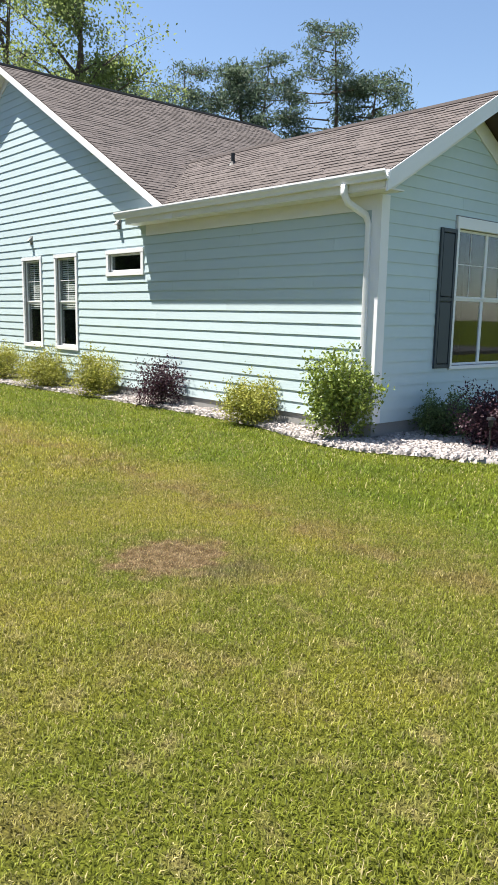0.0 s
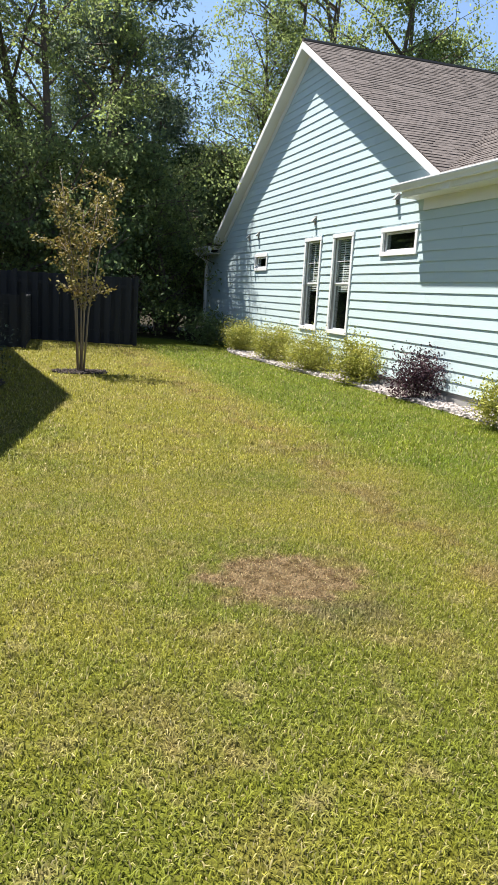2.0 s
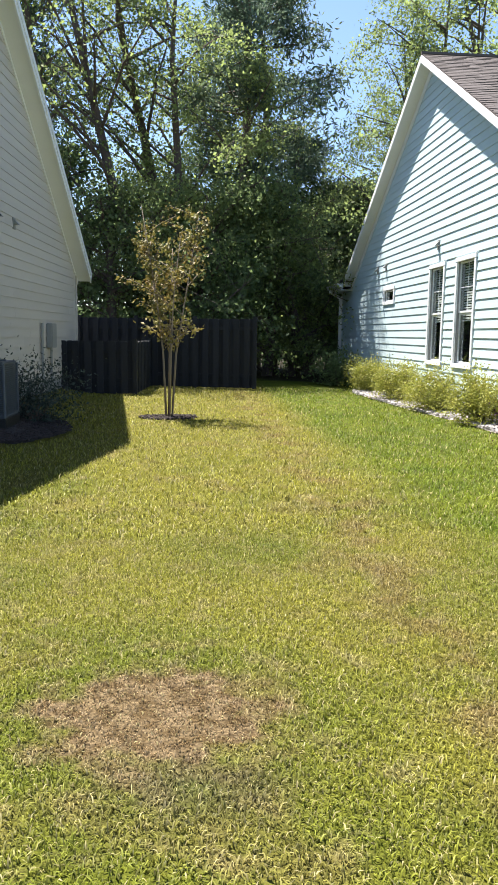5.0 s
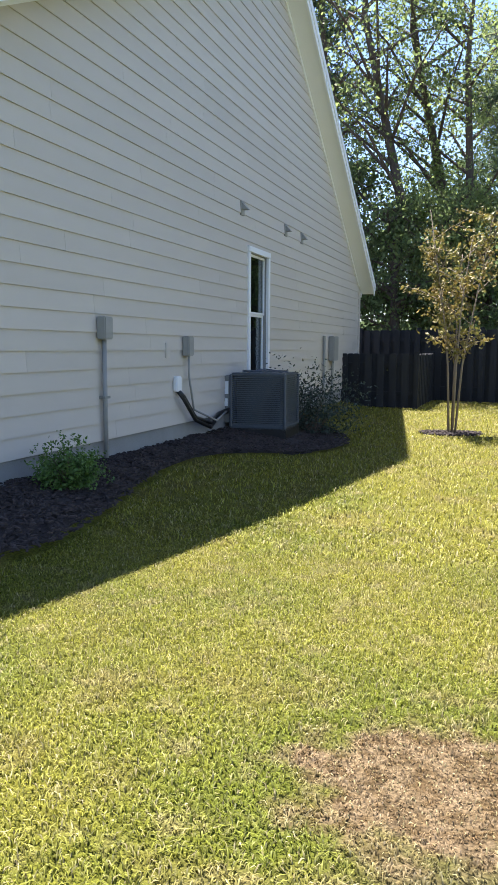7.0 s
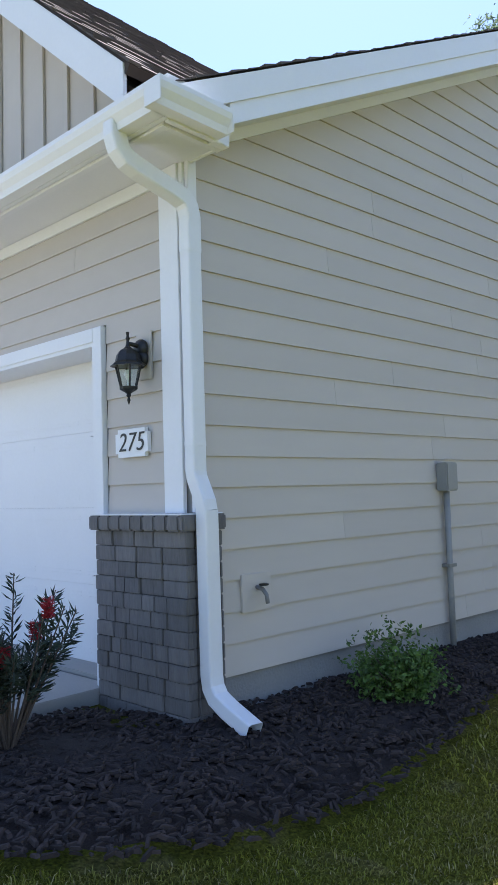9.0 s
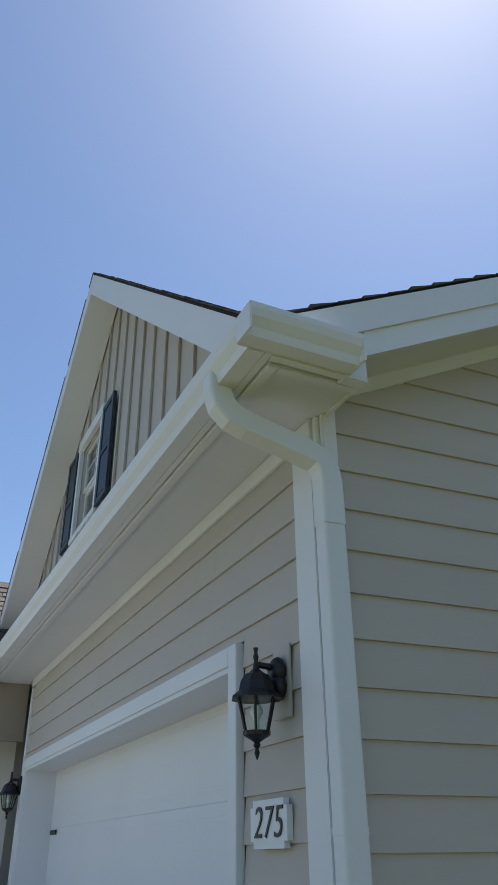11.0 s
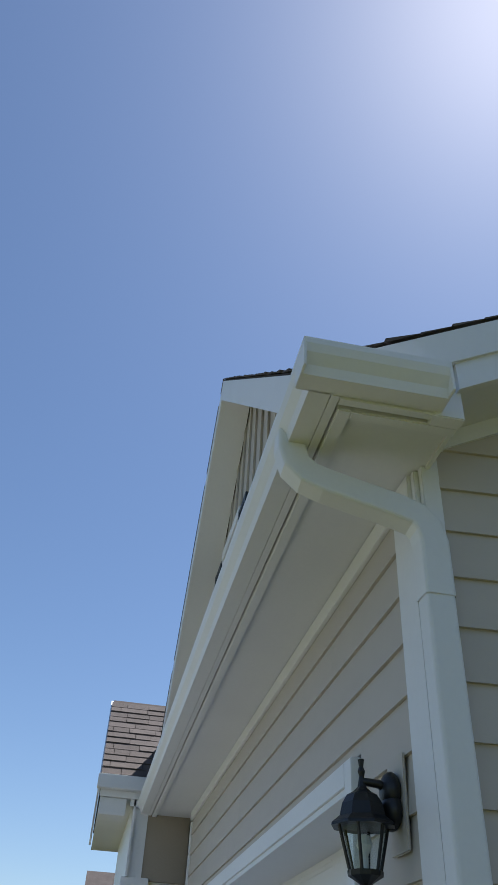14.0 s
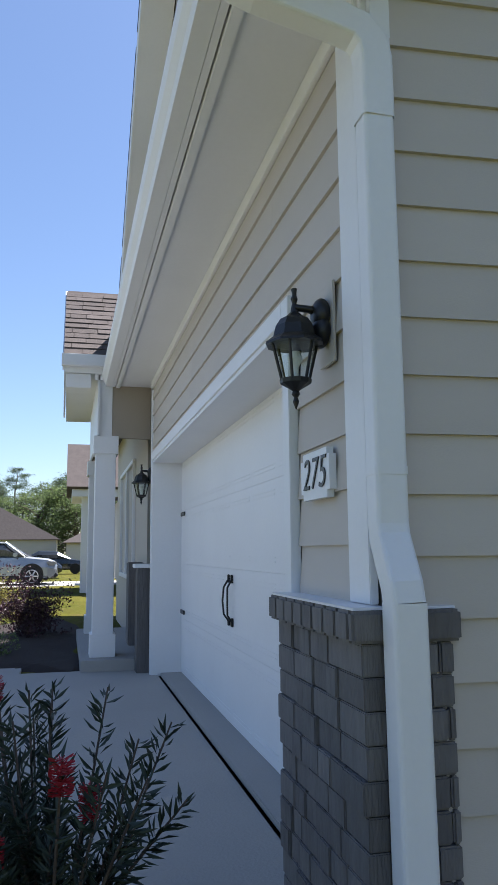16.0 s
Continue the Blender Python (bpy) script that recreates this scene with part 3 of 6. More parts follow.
tube(bm, [(RIDGE_X, 6.14, RIDGE_Z + 0.01), (RIDGE_X, 13.75, RIDGE_Z + 0.01)], 0.05, 6)
part("ridge_cap", bm, M_SHINGLE, house_blue)
# trim of the blue house
for ya, yb in ((11.15, AP), (26.0, AP)):
    bm = bmesh.new()
    za, zb = z_of(ya) - 0.02, z_of(yb) - 0.02
    for x0, x1, dz0, dz1 in ((RX - 0.02, RX + 0.015, -0.15, 0.0), (8.33, 8.345, -0.3, -0.1)):
        q = [(ya, za + dz0), (yb, zb + dz0), (yb, zb + dz1), (ya, za + dz1)]
        f0 = [bm.verts.new((x0, y, z)) for y, z in q]
        f1 = [bm.verts.new((x1, y, z)) for y, z in q]
        bm.faces.new(f0), bm.faces.new(f1[::-1])
        for i in range(4):
            bm.faces.new((f0[i], f1[i], f1[(i + 1) % 4], f0[(i + 1) % 4]))
    part("rake_board", bm, M_WHITE, house_blue)
    bm = bmesh.new()
    slab(bm, [(RX + 0.015, ya, za - 0.105), (8.37, ya, za - 0.105), (8.37, yb, zb - 0.105), (RX + 0.015, yb, zb - 0.105)], 0.012)
    part("rake_soffit", bm, M_SOFFIT, house_blue)
boxes("eave_fascia", [((7.985, 6.2, 3.42), (8.015, 12.5, 3.63))], M_WHITE, house_blue)
boxes("eave_soffit", [((8.0, 6.2, 3.4), (8.4, 12.55, 3.42))], M_SOFFIT, house_blue)
boxes("frieze_board", [((8.32, 6.6, 3.2), (8.344, 12.3, 3.4))], M_WHITE, house_blue)
boxes("eave_return", [((7.972, 10.95, 3.392), (8.345, 11.2, 3.618))], M_WHITE, house_blue, bevel=0.01)
boxes("rear_fascia", [((7.97, 25.75, 2.92), (8.0, 27.8, 3.16)), ((8.0, 25.75, 2.92), (8.4, 27.8, 2.94))], M_WHITE, house_blue)
boxes("corner_board", [((8.322, 6.537, 0.2), (8.345, 6.68, 3.4)), ((8.322, 6.508, 0.2), (8.5, 6.536, 3.4))], M_WHITE, house_blue)
boxes("rear_corner_board", [((8.325, 27.36, 0.2), (8.345, 27.52, 3.0))], M_WHITE, house_blue)
bm = bmesh.new()
for xa, xb, za, zb in ((7.95, RIDGE_X, EZ - 0.03, RIDGE_Z), (13.05, RIDGE_X, EZ - 0.03, RIDGE_Z)):
    for y0, y1, d0, d1 in ((6.13, 6.16, -0.24, 0.0), (6.51, 6.53, -0.45, -0.16)):
        if y0 > 6.4:
            xa, za = (8.52, EZ - 0.03 + 0.57 * 0.568) if xa < 10 else (12.48, EZ - 0.03 + 0.57 * 0.568)
        q = [(xa, za + d0), (xb, zb + d0), (xb, zb + d1), (xa, za + d1)]
        f0, f1 = [bm.verts.new((x, y0, z)) for x, z in q], [bm.verts.new((x, y1, z)) for x, z in q]
        bm.faces.new(f0), bm.faces.new(f1[::-1])
        for i in range(4):
            bm.faces.new((f0[i], f1[i], f1[(i + 1) % 4], f0[(i + 1) % 4]))
part("front_rake_board", bm, M_WHITE, house_blue)
bm = bmesh.new()
slab(bm, [(8.02, 6.16, EZ - 0.2), (RIDGE_X, 6.16, RIDGE_Z - 0.2), (RIDGE_X, 6.56, RIDGE_Z - 0.2), (8.02, 6.56, EZ - 0.2)], 0.012)
part("front_rake_soffit", bm, M_SOFFIT, house_blue)
gutter_blue = tagged(empty("gutter", (7.95, 9, 3.5)), "white metal gutter with its downspout along the blue eave", "gutter")
bm = bmesh.new()
sweep(bm, (7.984, 6.12, 3.5), (7.984, 12.75, 3.5), (-1, 0, 0), GUTTER)
part("trough", bm, M_WHITE, gutter_blue)
bm = bmesh.new()
tube(bm, [(7.92, 6.85, 3.5), (7.92, 6.85, 3.38), (7.98, 6.83, 3.27), (8.24, 6.72, 3.12), (8.285, 6.7, 3.0), (8.285, 6.7, 0.4), (8.27, 6.7, 0.25), (8.1, 6.7, 0.1)], 0.05, 12, squash=(0.045, 0.035))
part("downspout", bm, M_WHITE, gutter_blue, smooth=True)
gutter_blue2 = tagged(empty("gutter", (7.95, 26.8, 3.05)), "short white gutter on the rear eave of the blue house", "gutter")
bm = bmesh.new()
sweep(bm, (7.97, 25.75, 3.02), (7.97, 27.85, 3.02), (-1, 0, 0), GUTTER)
part("trough", bm, M_WHITE, gutter_blue2)
bm = bmesh.new()
tube(bm, [(7.92, 27.5, 3.05), (7.92, 27.5, 2.95), (8.26, 27.45, 2.75), (8.29, 27.45, 2.6), (8.29, 27.45, 0.2)], 0.05, 12, squash=(0.045, 0.035))
part("downspout", bm, M_WHITE, gutter_blue2, smooth=True)
# blue house: windows, vents
window("window_1", BW, *B_OPEN[0], "tall white-trimmed double-hung window with half-lowered blinds", blinds=1.15, bars=1)
window("window_2", BW, *B_OPEN[1], "tall white-trimmed double-hung window with half-lowered blinds", blinds=1.15, bars=1)
window("window_3", BW, *B_OPEN[2], "wide shallow white-trimmed transom window with dark glass", double=False)
window("window_4", BW, *B_OPEN[3], "small white-trimmed transom window with dark glass", double=False)
window("window_5", BF, *BF_OPEN[0], "white-trimmed twin window flanked by a dark shutter", trim=0.06, head=0.12, mullions=(2.8,), bars=1)


def shutter(wall, u0, u1, z0, z1, label):
    t = tagged(empty("shutter", wall.p((u0 + u1) / 2, z0, 0.02)), label, "shutter")
    m, f = wall.m(), 0.06
    mid = (z0 + z1) / 2
    boxes("frame", [((u0, 0.018, z0), (u0 + f, 0.05, z1)), ((u1 - f, 0.018, z0), (u1, 0.05, z1)), ((u0 + f, 0.018, z0), (u1 - f, 0.049, z0 + f)), ((u0 + f, 0.018, z1 - f), (u1 - f, 0.049, z1)), ((u0 + f, 0.018, mid - f / 2), (u1 - f, 0.049, mid + f / 2))], M_SHUT, t, bevel=0.004, m=m)
    for a, b in ((z0 + f, mid - f / 2), (mid + f / 2, z1 - f)):
        boxes("raised_panel", [((u0 + f + 0.004, 0.02, a + 0.004), (u1 - f - 0.004, 0.044, b - 0.004))], M_SHUT, t, bevel=0.012, m=m)
    return t


shutter(BF, 1.4, 1.83, 0.95, 3.08, "dark slate panelled shutter on blue siding")
vent_hood("wall_vent", BW, -17.3, 3.4, "small blue-grey wall vent hood above the windows")
vent_hood("wall_vent", BW, -21.6, 3.3, "small blue-grey wall vent hood on the gable")
vent_hood("wall_vent", BW, -22.5, 3.28, "small blue-grey wall vent hood on the gable")
vent_hood("wall_vent", BW, -13.3, 3.5, "small blue-grey wall vent hood under the rake")
stack = tagged(empty("roof_pipe", (9.75, 11.4, 4.6)), "dark plumbing vent pipe with a flashing collar", "pipe")
bm = bmesh.new()
lathe(bm, [(0.04, -0.05), (0.04, 0.22), (0.032, 0.22), (0.032, 0.1)], (9.75, 11.4, 4.6), 14)
part("pipe", bm, M_BLACK, stack)
bm = bmesh.new()
lathe(bm, [(0.12, -0.06), (0.06, 0.03), (0.045, 0.06)], (9.75, 11.4, 4.6), 14)
part("flashing", bm, M_BLACK, stack)

# ---- garage house ----
GX, GY = -0.73, 5.87
GS = Wall((GX, GY, 0), (0.06, 1, 0))         # side wall; outward is +x
G_OPEN = [(6.75, 7.58, 0.98, 2.78)]
G_US, G_TOP = [0.0, 7.85, 14.9], [3.5, 7.3, 2.95]
wall_grey = wall_slab("wall_garage_side", GS, G_US, G_TOP, 0.0, G_OPEN, M_FOUND, "side wall of the greige house behind its lap siding")
siding(wall_grey, GS, G_US, G_TOP, 0.452, [(a - 0.09, b + 0.09, c - 0.09, d + 0.09) for a, b, c, d in G_OPEN], M_GREY)
GF = Wall((0, GY, 0), (1, 0, 0))             # garage front; outward is -y
GD = (-6.44, -1.59, 0.3, 2.46)
wall_gf = wall_slab("wall_garage_front", GF, [-6.75, -0.75], [3.5, 3.5], 0.0, [GD], M_FOUND, "garage front wall behind its lap siding")
siding(wall_gf, GF, [-6.72, -0.93], [3.31, 3.31], 1.378, [(GD[0] - 0.1, GD[1] + 0.1, 0, GD[3] + 0.1)], M_GREY)
boxes("wall_garage_rear", [((-14, 20.6, 0), (0.0, 20.75, 2.9)), ((-14.2, 8.0, 0), (-14.05, 20.75, 3.2)), ((-6.9, 6.01, 0), (-6.75, 8.0, 3.3)), ((-14.1, 8.0, 0), (-6.75, 8.14, 3.3))], M_GREY)
tagged(bpy.data.objects["wall_garage_rear"], "plain far walls of the greige house", "wall", kind="structure")
boxes("garage_inside", [((-6.7, 7.0, 0.3), (-1.0, 7.02, 3.0))], M_DARK)
tagged(bpy.data.objects["garage_inside"], "dark inner wall of the garage", "wall", kind="structure")
house_grey = tagged(empty("greige_house_roof", (-5, 13, 3.4)), "brown asphalt shingle roof of the greige house with white trim", "roof", kind="structure")
gx = lambda y: GX + 0.06 * (y - GY)
AY, AZ, E0Y, E0Z, E1Y, E1Z = 13.7, 7.62, 5.42, 3.5, 20.9, 2.95
OV = 0.36
bm = bmesh.new()
roof_plane(bm, [(gx(E0Y) + OV, E0Y, E0Z), (gx(AY) + OV, AY, AZ), (-14.6, AY, AZ), (-14.6, E0Y, E0Z)])
roof_plane(bm, [(gx(AY) + OV, AY, AZ), (gx(E1Y) + OV, E1Y, E1Z), (-14.6, E1Y, E1Z), (-14.6, AY, AZ)])
part("roof_deck", bm, M_SHINGLE_DECK, house_grey)
slg = (AZ - E0Z) / (AY - E0Y)
shingles("shingles", (gx(E0Y) + OV + 0.02, E0Y - 0.03, E0Z + 0.0), (-1, 0, 0), (0.06, 1, slg), 9.0, (AY - E0Y) * math.hypot(1, slg), lambda a, s: True, M_SHINGLE, house_grey, 8)
for ya, za, yb, zb in ((5.885, E0Z + 0.465 * (AZ - E0Z) / (AY - E0Y), AY, AZ), (E1Y, E1Z, AY, AZ)):
    bm = bmesh.new()
    for d0, d1, dz0, dz1 in ((OV - 0.02, OV + 0.014, -0.15, 0.002), (OV - 0.03, OV + 0.0, -0.27, -0.14), (-0.0, 0.03, -0.308, -0.2)):
        y0, z0 = (E0Y + 0.02, E0Z + 0.01) if ya < 6 and dz1 > -0.05 else (ya, za)
        q = [(y0, z0 + dz0), (yb, zb + dz0), (yb, zb + dz1), (y0, z0 + dz1)]
        f0 = [bm.verts.new((gx(y) + d0, y, z)) for y, z in q]
        f1 = [bm.verts.new((gx(y) + d1, y, z)) for y, z in q]
        bm.faces.new(f0), bm.faces.new(f1[::-1])
        for i in range(4):
            bm.faces.new((f0[i], f1[i], f1[(i + 1) % 4], f0[(i + 1) % 4]))
    part("rake_board", bm, M_WHITE, house_grey)
    bm = bmesh.new()
    slab(bm, [(gx(ya) + OV - 0.02, ya, za - 0.22), (gx(ya) - 0.02, ya, za - 0.22), (gx(yb) - 0.02, yb, zb - 0.22), (gx(yb) + OV - 0.02, yb, zb - 0.22)], 0.012)
    part("rake_soffit", bm, M_SOFFIT, house_grey)
# boxed eave, frieze and soffit over the garage
boxes("eave_fascia", [((-7.3, 5.44, 3.36), (gx(5.4) + OV, 5.47, 3.47))], M_WHITE, house_grey)
boxes("eave_soffit", [((-7.3, 5.472, 3.41), (gx(5.4) + OV - 0.002, 5.9, 3.43))], M_SOFFIT, house_grey)
boxes("soffit_lip", [((-7.3, 5.478, 3.348), (gx(5.4) + OV - 0.05, 5.525, 3.404)), ((gx(5.4) + OV - 0.095, 5.526, 3.348), (gx(5.4) + OV - 0.05, 5.9, 3.404))], M_WHITE, house_grey, bevel=0.004)
boxes("boxed_soffit", [((-7.3, 5.52, 3.37), (gx(5.4) + OV - 0.09, 5.9, 3.408))], M_SOFFIT, house_grey, bevel=0.006)
boxes("return_end", [((gx(5.4) + OV - 0.03, 5.472, 3.352), (gx(5.4) + OV - 0.002, 5.9, 3.6)), ((-0.74, 5.884, 3.36), (gx(5.4) + OV - 0.002, 5.9, 3.6))], M_WHITE, house_grey)
boxes("return_block", [((gx(5.4) + OV - 0.054, 5.79, 3.347), (gx(5.4) + OV + 0.003, 5.903, 3.59))], M_WHITE, house_grey, bevel=0.004)
boxes("frieze_board", [((-6.75, 5.84, 3.286), (-0.93, 5.862, 3.368))], M_WHITE, house_grey, bevel=0.003)
boxes("corner_board", [((-0.93, 5.835, 1.37), (-0.766, 5.862, 3.368)), ((-0.766, 5.85, 3.04), (-0.735, 5.872, 3.368)), ((-0.735, 5.868, 1.37), (-0.704, 5.936, 3.42))], M_WHITE, house_grey, bevel=0.003)
boxes("end_board", [((-6.72, 5.84, 0.3), (-6.66, 5.862, 3.262))], M_WHITE, house_grey, bevel=0.003)
gutter_grey = tagged(empty("gutter", (-3.5, 5.38, 3.5)), "white metal gutter with a mitred end over the garage", "gutter")
bm = bmesh.new()
sweep(bm, (-7.25, 5.438, 3.362), (gx(5.4) + OV + 0.004, 5.438, 3.362), (0, -1, 0), GUTTER)
part("trough", bm, M_WHITE, gutter_grey)
bm = bmesh.new()
sweep(bm, (gx(5.4) + OV, 5.322, 3.362), (gx(5.4) + OV, 5.815, 3.362), (1, 0, 0), GUTTER)
box(bm, (gx(5.4) + OV, 5.317, 3.362), (gx(5.4) + OV + 0.121, 5.325, 3.488), 0.002)
box(bm, (gx(5.4) + OV - 0.002, 5.812, 3.364), (gx(5.4) + OV + 0.121, 5.822, 3.488), 0.002)
part("end_return", bm, M_WHITE, gutter_grey)
downspout = tagged(empty("downspout", (-0.66, 5.8, 0.3)), "white metal downspout with elbows beside the garage corner", "downspout")
DX, DY = -0.693, 5.866
bm = bmesh.new()
tube(bm, [(-0.72, 5.38, 3.42), (-0.72, 5.38, 3.35), (-0.715, 5.397, 3.285), (-0.71, 5.44, 3.24), (-0.705, 5.5, 3.215), (-0.697, 5.75, 3.15), (-0.695, 5.82, 3.125), (DX, DY - 0.012, 3.085), (DX, DY, 3.03), (DX, DY, 2.83)], 0.05, 16, cap=False, squash=(0.044, 0.052))
part("upper_elbow", bm, M_WHITE, downspout)
bm = bmesh.new()
tube(bm, [(DX, DY, 2.84), (DX, DY, 1.6), (DX + 0.008, DY, 1.56), (DX + 0.066, DY + 0.004, 1.43), (DX + 0.074, DY + 0.006, 1.38)], 0.05, 16, cap=False, squash=(0.041, 0.049))
part("pipe", bm, M_WHITE, downspout)
bm = bmesh.new()
tube(bm, [(DX + 0.074, DY + 0.006, 1.385), (DX + 0.074, DY + 0.01, 0.5), (DX + 0.082, DY + 0.012, 0.44), (DX + 0.118, DY + 0.01, 0.388), (DX + 0.2, DY + 0.006, 0.345), (DX + 0.39, DY - 0.004, 0.27)], 0.05, 16, cap=False, squash=(0.043, 0.051))
part("lower_pipe", bm, M_WHITE, downspout)
bm = bmesh.new()
tube(bm, [(DX, DY, 1.738), (DX, DY, 1.762)], 0.05, 16, squash=(0.043, 0.051))
part("strap", bm, M_WHITE, downspout)

# garage door
gd = tagged(empty("garage_door", (-4.0, 6.15, 0.33)), "white panelled double garage door with black hinges and handles", "garage door", kind="structure")
zz = [0.33, 0.865, 1.4, 1.935, 2.47]
for a, b in zip(zz, zz[1:]):
    bm = bmesh.new()
    box(bm, (-6.5, 6.13, a + 0.0005), (-1.53, 6.17, b - 0.0005), 0.0025)
    for k in range(8):
        u = -6.4 + k * 0.61
        for q0, q1 in ((0.06, 0.066), (0.085, 0.091), (0.445, 0.451), (0.47, 0.476)):
            box(bm, (u, 6.127, a + q0), (u + 0.52, 6.132, a + q1))
    part("panel_section", bm, M_WHITE, gd)
for x, sg in ((-6.38, 1), (-1.78, -1)):
    for z in (0.93, 1.9):
        bm = bmesh.new()
        box(bm, (x, 6.114, z - 0.02), (x + sg * 0.22, 6.126, z + 0.02), 0.002)
        lathe(bm, [(0.0, 0), (0.03, 0.0), (0.0, 0.001)], (x + sg * 0.24, 6.12, z), 6)
        part("strap_hinge", bm, M_BLACK, gd)
for x in (-4.06, -3.95):
    bm = bmesh.new()
    s = 1 if x > -4 else -1
    tube(bm, [(x, 6.12, 1.03), (x + 0.008 * s, 6.085, 1.08), (x + 0.028 * s, 6.08, 1.17), (x + 0.008 * s, 6.085, 1.27), (x, 6.12, 1.33)], 0.007, 8)
    box(bm, (x - 0.02, 6.112, 1.0), (x + 0.012, 6.128, 1.06), 0.004)
    box(bm, (x - 0.02, 6.112, 1.3), (x + 0.012, 6.128, 1.36), 0.004)
    part("handle", bm, M_BLACK, gd)
boxes("door_casing", [((-1.59, 5.82, 0.3), (-1.5, 5.862, 2.55)), ((-6.53, 5.82, 0.3), (-6.44, 5.862, 2.55)), ((-6.44, 5.82, 2.46), (-1.59, 5.861, 2.55))], M_WHITE, gd, bevel=0.003)
boxes("door_jamb", [((-1.61, 5.83, 0.3), (-1.585, 6.16, 2.46)), ((-6.445, 5.83, 0.3), (-6.42, 6.16, 2.46)), ((-6.42, 5.83, 2.435), (-1.61, 6.16, 2.465))], M_WHITE, gd)

# stone pier
pier = tagged(empty("stone_pier", (-1.1, 5.95, 0.1)), "dark grey stone veneer pier with a cap course", "pier", kind="structure")
PX0, PX1, PY0, PY1 = -1.52, -0.71, 5.78, 6.05
boxes("core", [((PX0 + 0.02, PY0 + 0.02, 0.0), (PX1 - 0.02, PY1 - 0.01, 1.27))], M_MORTAR, pier)
rng = random.Random(11)
rows = 13
rh = (1.27 - 0.1) / rows
for r in range(rows):
    z0, z1 = 0.1 + r * rh + 0.0015, 0.1 + (r + 1) * rh - 0.0015
    x = PX0
    while x < PX1 - 0.01:
        w = rng.choice([0.09, 0.14, 0.2]) if r % 2 else rng.choice([0.11, 0.17, 0.23])
        x1 = PX1 + 0.024 if PX1 - (x + w) < 0.1 else x + w
        bm = bmesh.new()
        box(bm, (x + 0.0015, PY0 - rng.uniform(0, 0.016), z0), (x1 - 0.0015, PY0 + 0.06, z1), 0.004)
        part("stone", bm, M_STONE, pier)
        x = x1
    y = PY0 + 0.063
    while y < PY1 - 0.01:
        y1 = min(y + rng.choice([0.08, 0.13, 0.18]), PY1)
        bm = bmesh.new()
        box(bm, (PX1 - 0.06, y + 0.0015, z0), (PX1 + 0.022 + rng.uniform(0, 0.008), y1 - 0.0015, z1), 0.006)
        part("stone", bm, M_STONE, pier)
        y = y1
x = PX0 - 0.03
while x < PX1 + 0.02:
    x1 = min(x + 0.105, PX1 + 0.042)
    boxes("cap_stone", [((x + 0.002, PY0 - 0.04, 1.272), (x1 - 0.002, PY0 + 0.1, 1.36))], M_STONE, pier, bevel=0.009)
    x = x1
boxes("cap_stone", [((PX1 - 0.07, PY0 + 0.102, 1.272), (PX1 + 0.042, PY1 + 0.02, 1.36))], M_STONE, pier, bevel=0.009)
boxes("flashing", [((PX0 - 0.02, PY0 - 0.03, 1.361), (PX1 + 0.02, 5.86, 1.368)), ((-0.72, 5.861, 1.361), (PX1 + 0.02, PY1 + 0.01, 1.368))], M_WHITE, pier)

# house number
sign = tagged(empty("house_number", (-1.23, 5.845, 1.79)), "white notched house number plaque reading 275", "sign")
bm = bmesh.new()
x0, x1, z0, z1, c = -1.37, -1.06, 1.705, 1.875, 0.025
prof = [(x0 + c, z0), (x1 - c, z0), (x1 - c, z0 + c), (x1, z0 + c), (x1, z1 - c), (x1 - c, z1 - c), (x1 - c, z1), (x0 + c, z1), (x0 + c, z1 - c), (x0, z1 - c), (x0, z0 + c), (x0 + c, z0 + c)]
prism(bm, prof, Wall((0, 5.85, 0), (1, 0, 0)), 0.0, 0.025)
part("plaque", bm, M_WHITE, sign)
for i, ch in enumerate("275"):
    cu = bpy.data.curves.new("digit", "FONT")
    cu.body, cu.size, cu.extrude, cu.shear, cu.offset = ch, 0.16, 0.002, 0.2, -0.001
    cu.align_x, cu.align_y = "CENTER", "CENTER"
    tmp = bpy.data.objects.new("digit", cu)
    me = bpy.data.meshes.new_from_object(tmp)
    bpy.data.objects.remove(tmp)
    ob = link("digit", me, M_BLACK, sign, "black numeral " + ch)
    ob.matrix_basis = pose(-1.3 + i * 0.085, 5.822, 1.79, 90, 0, 0)


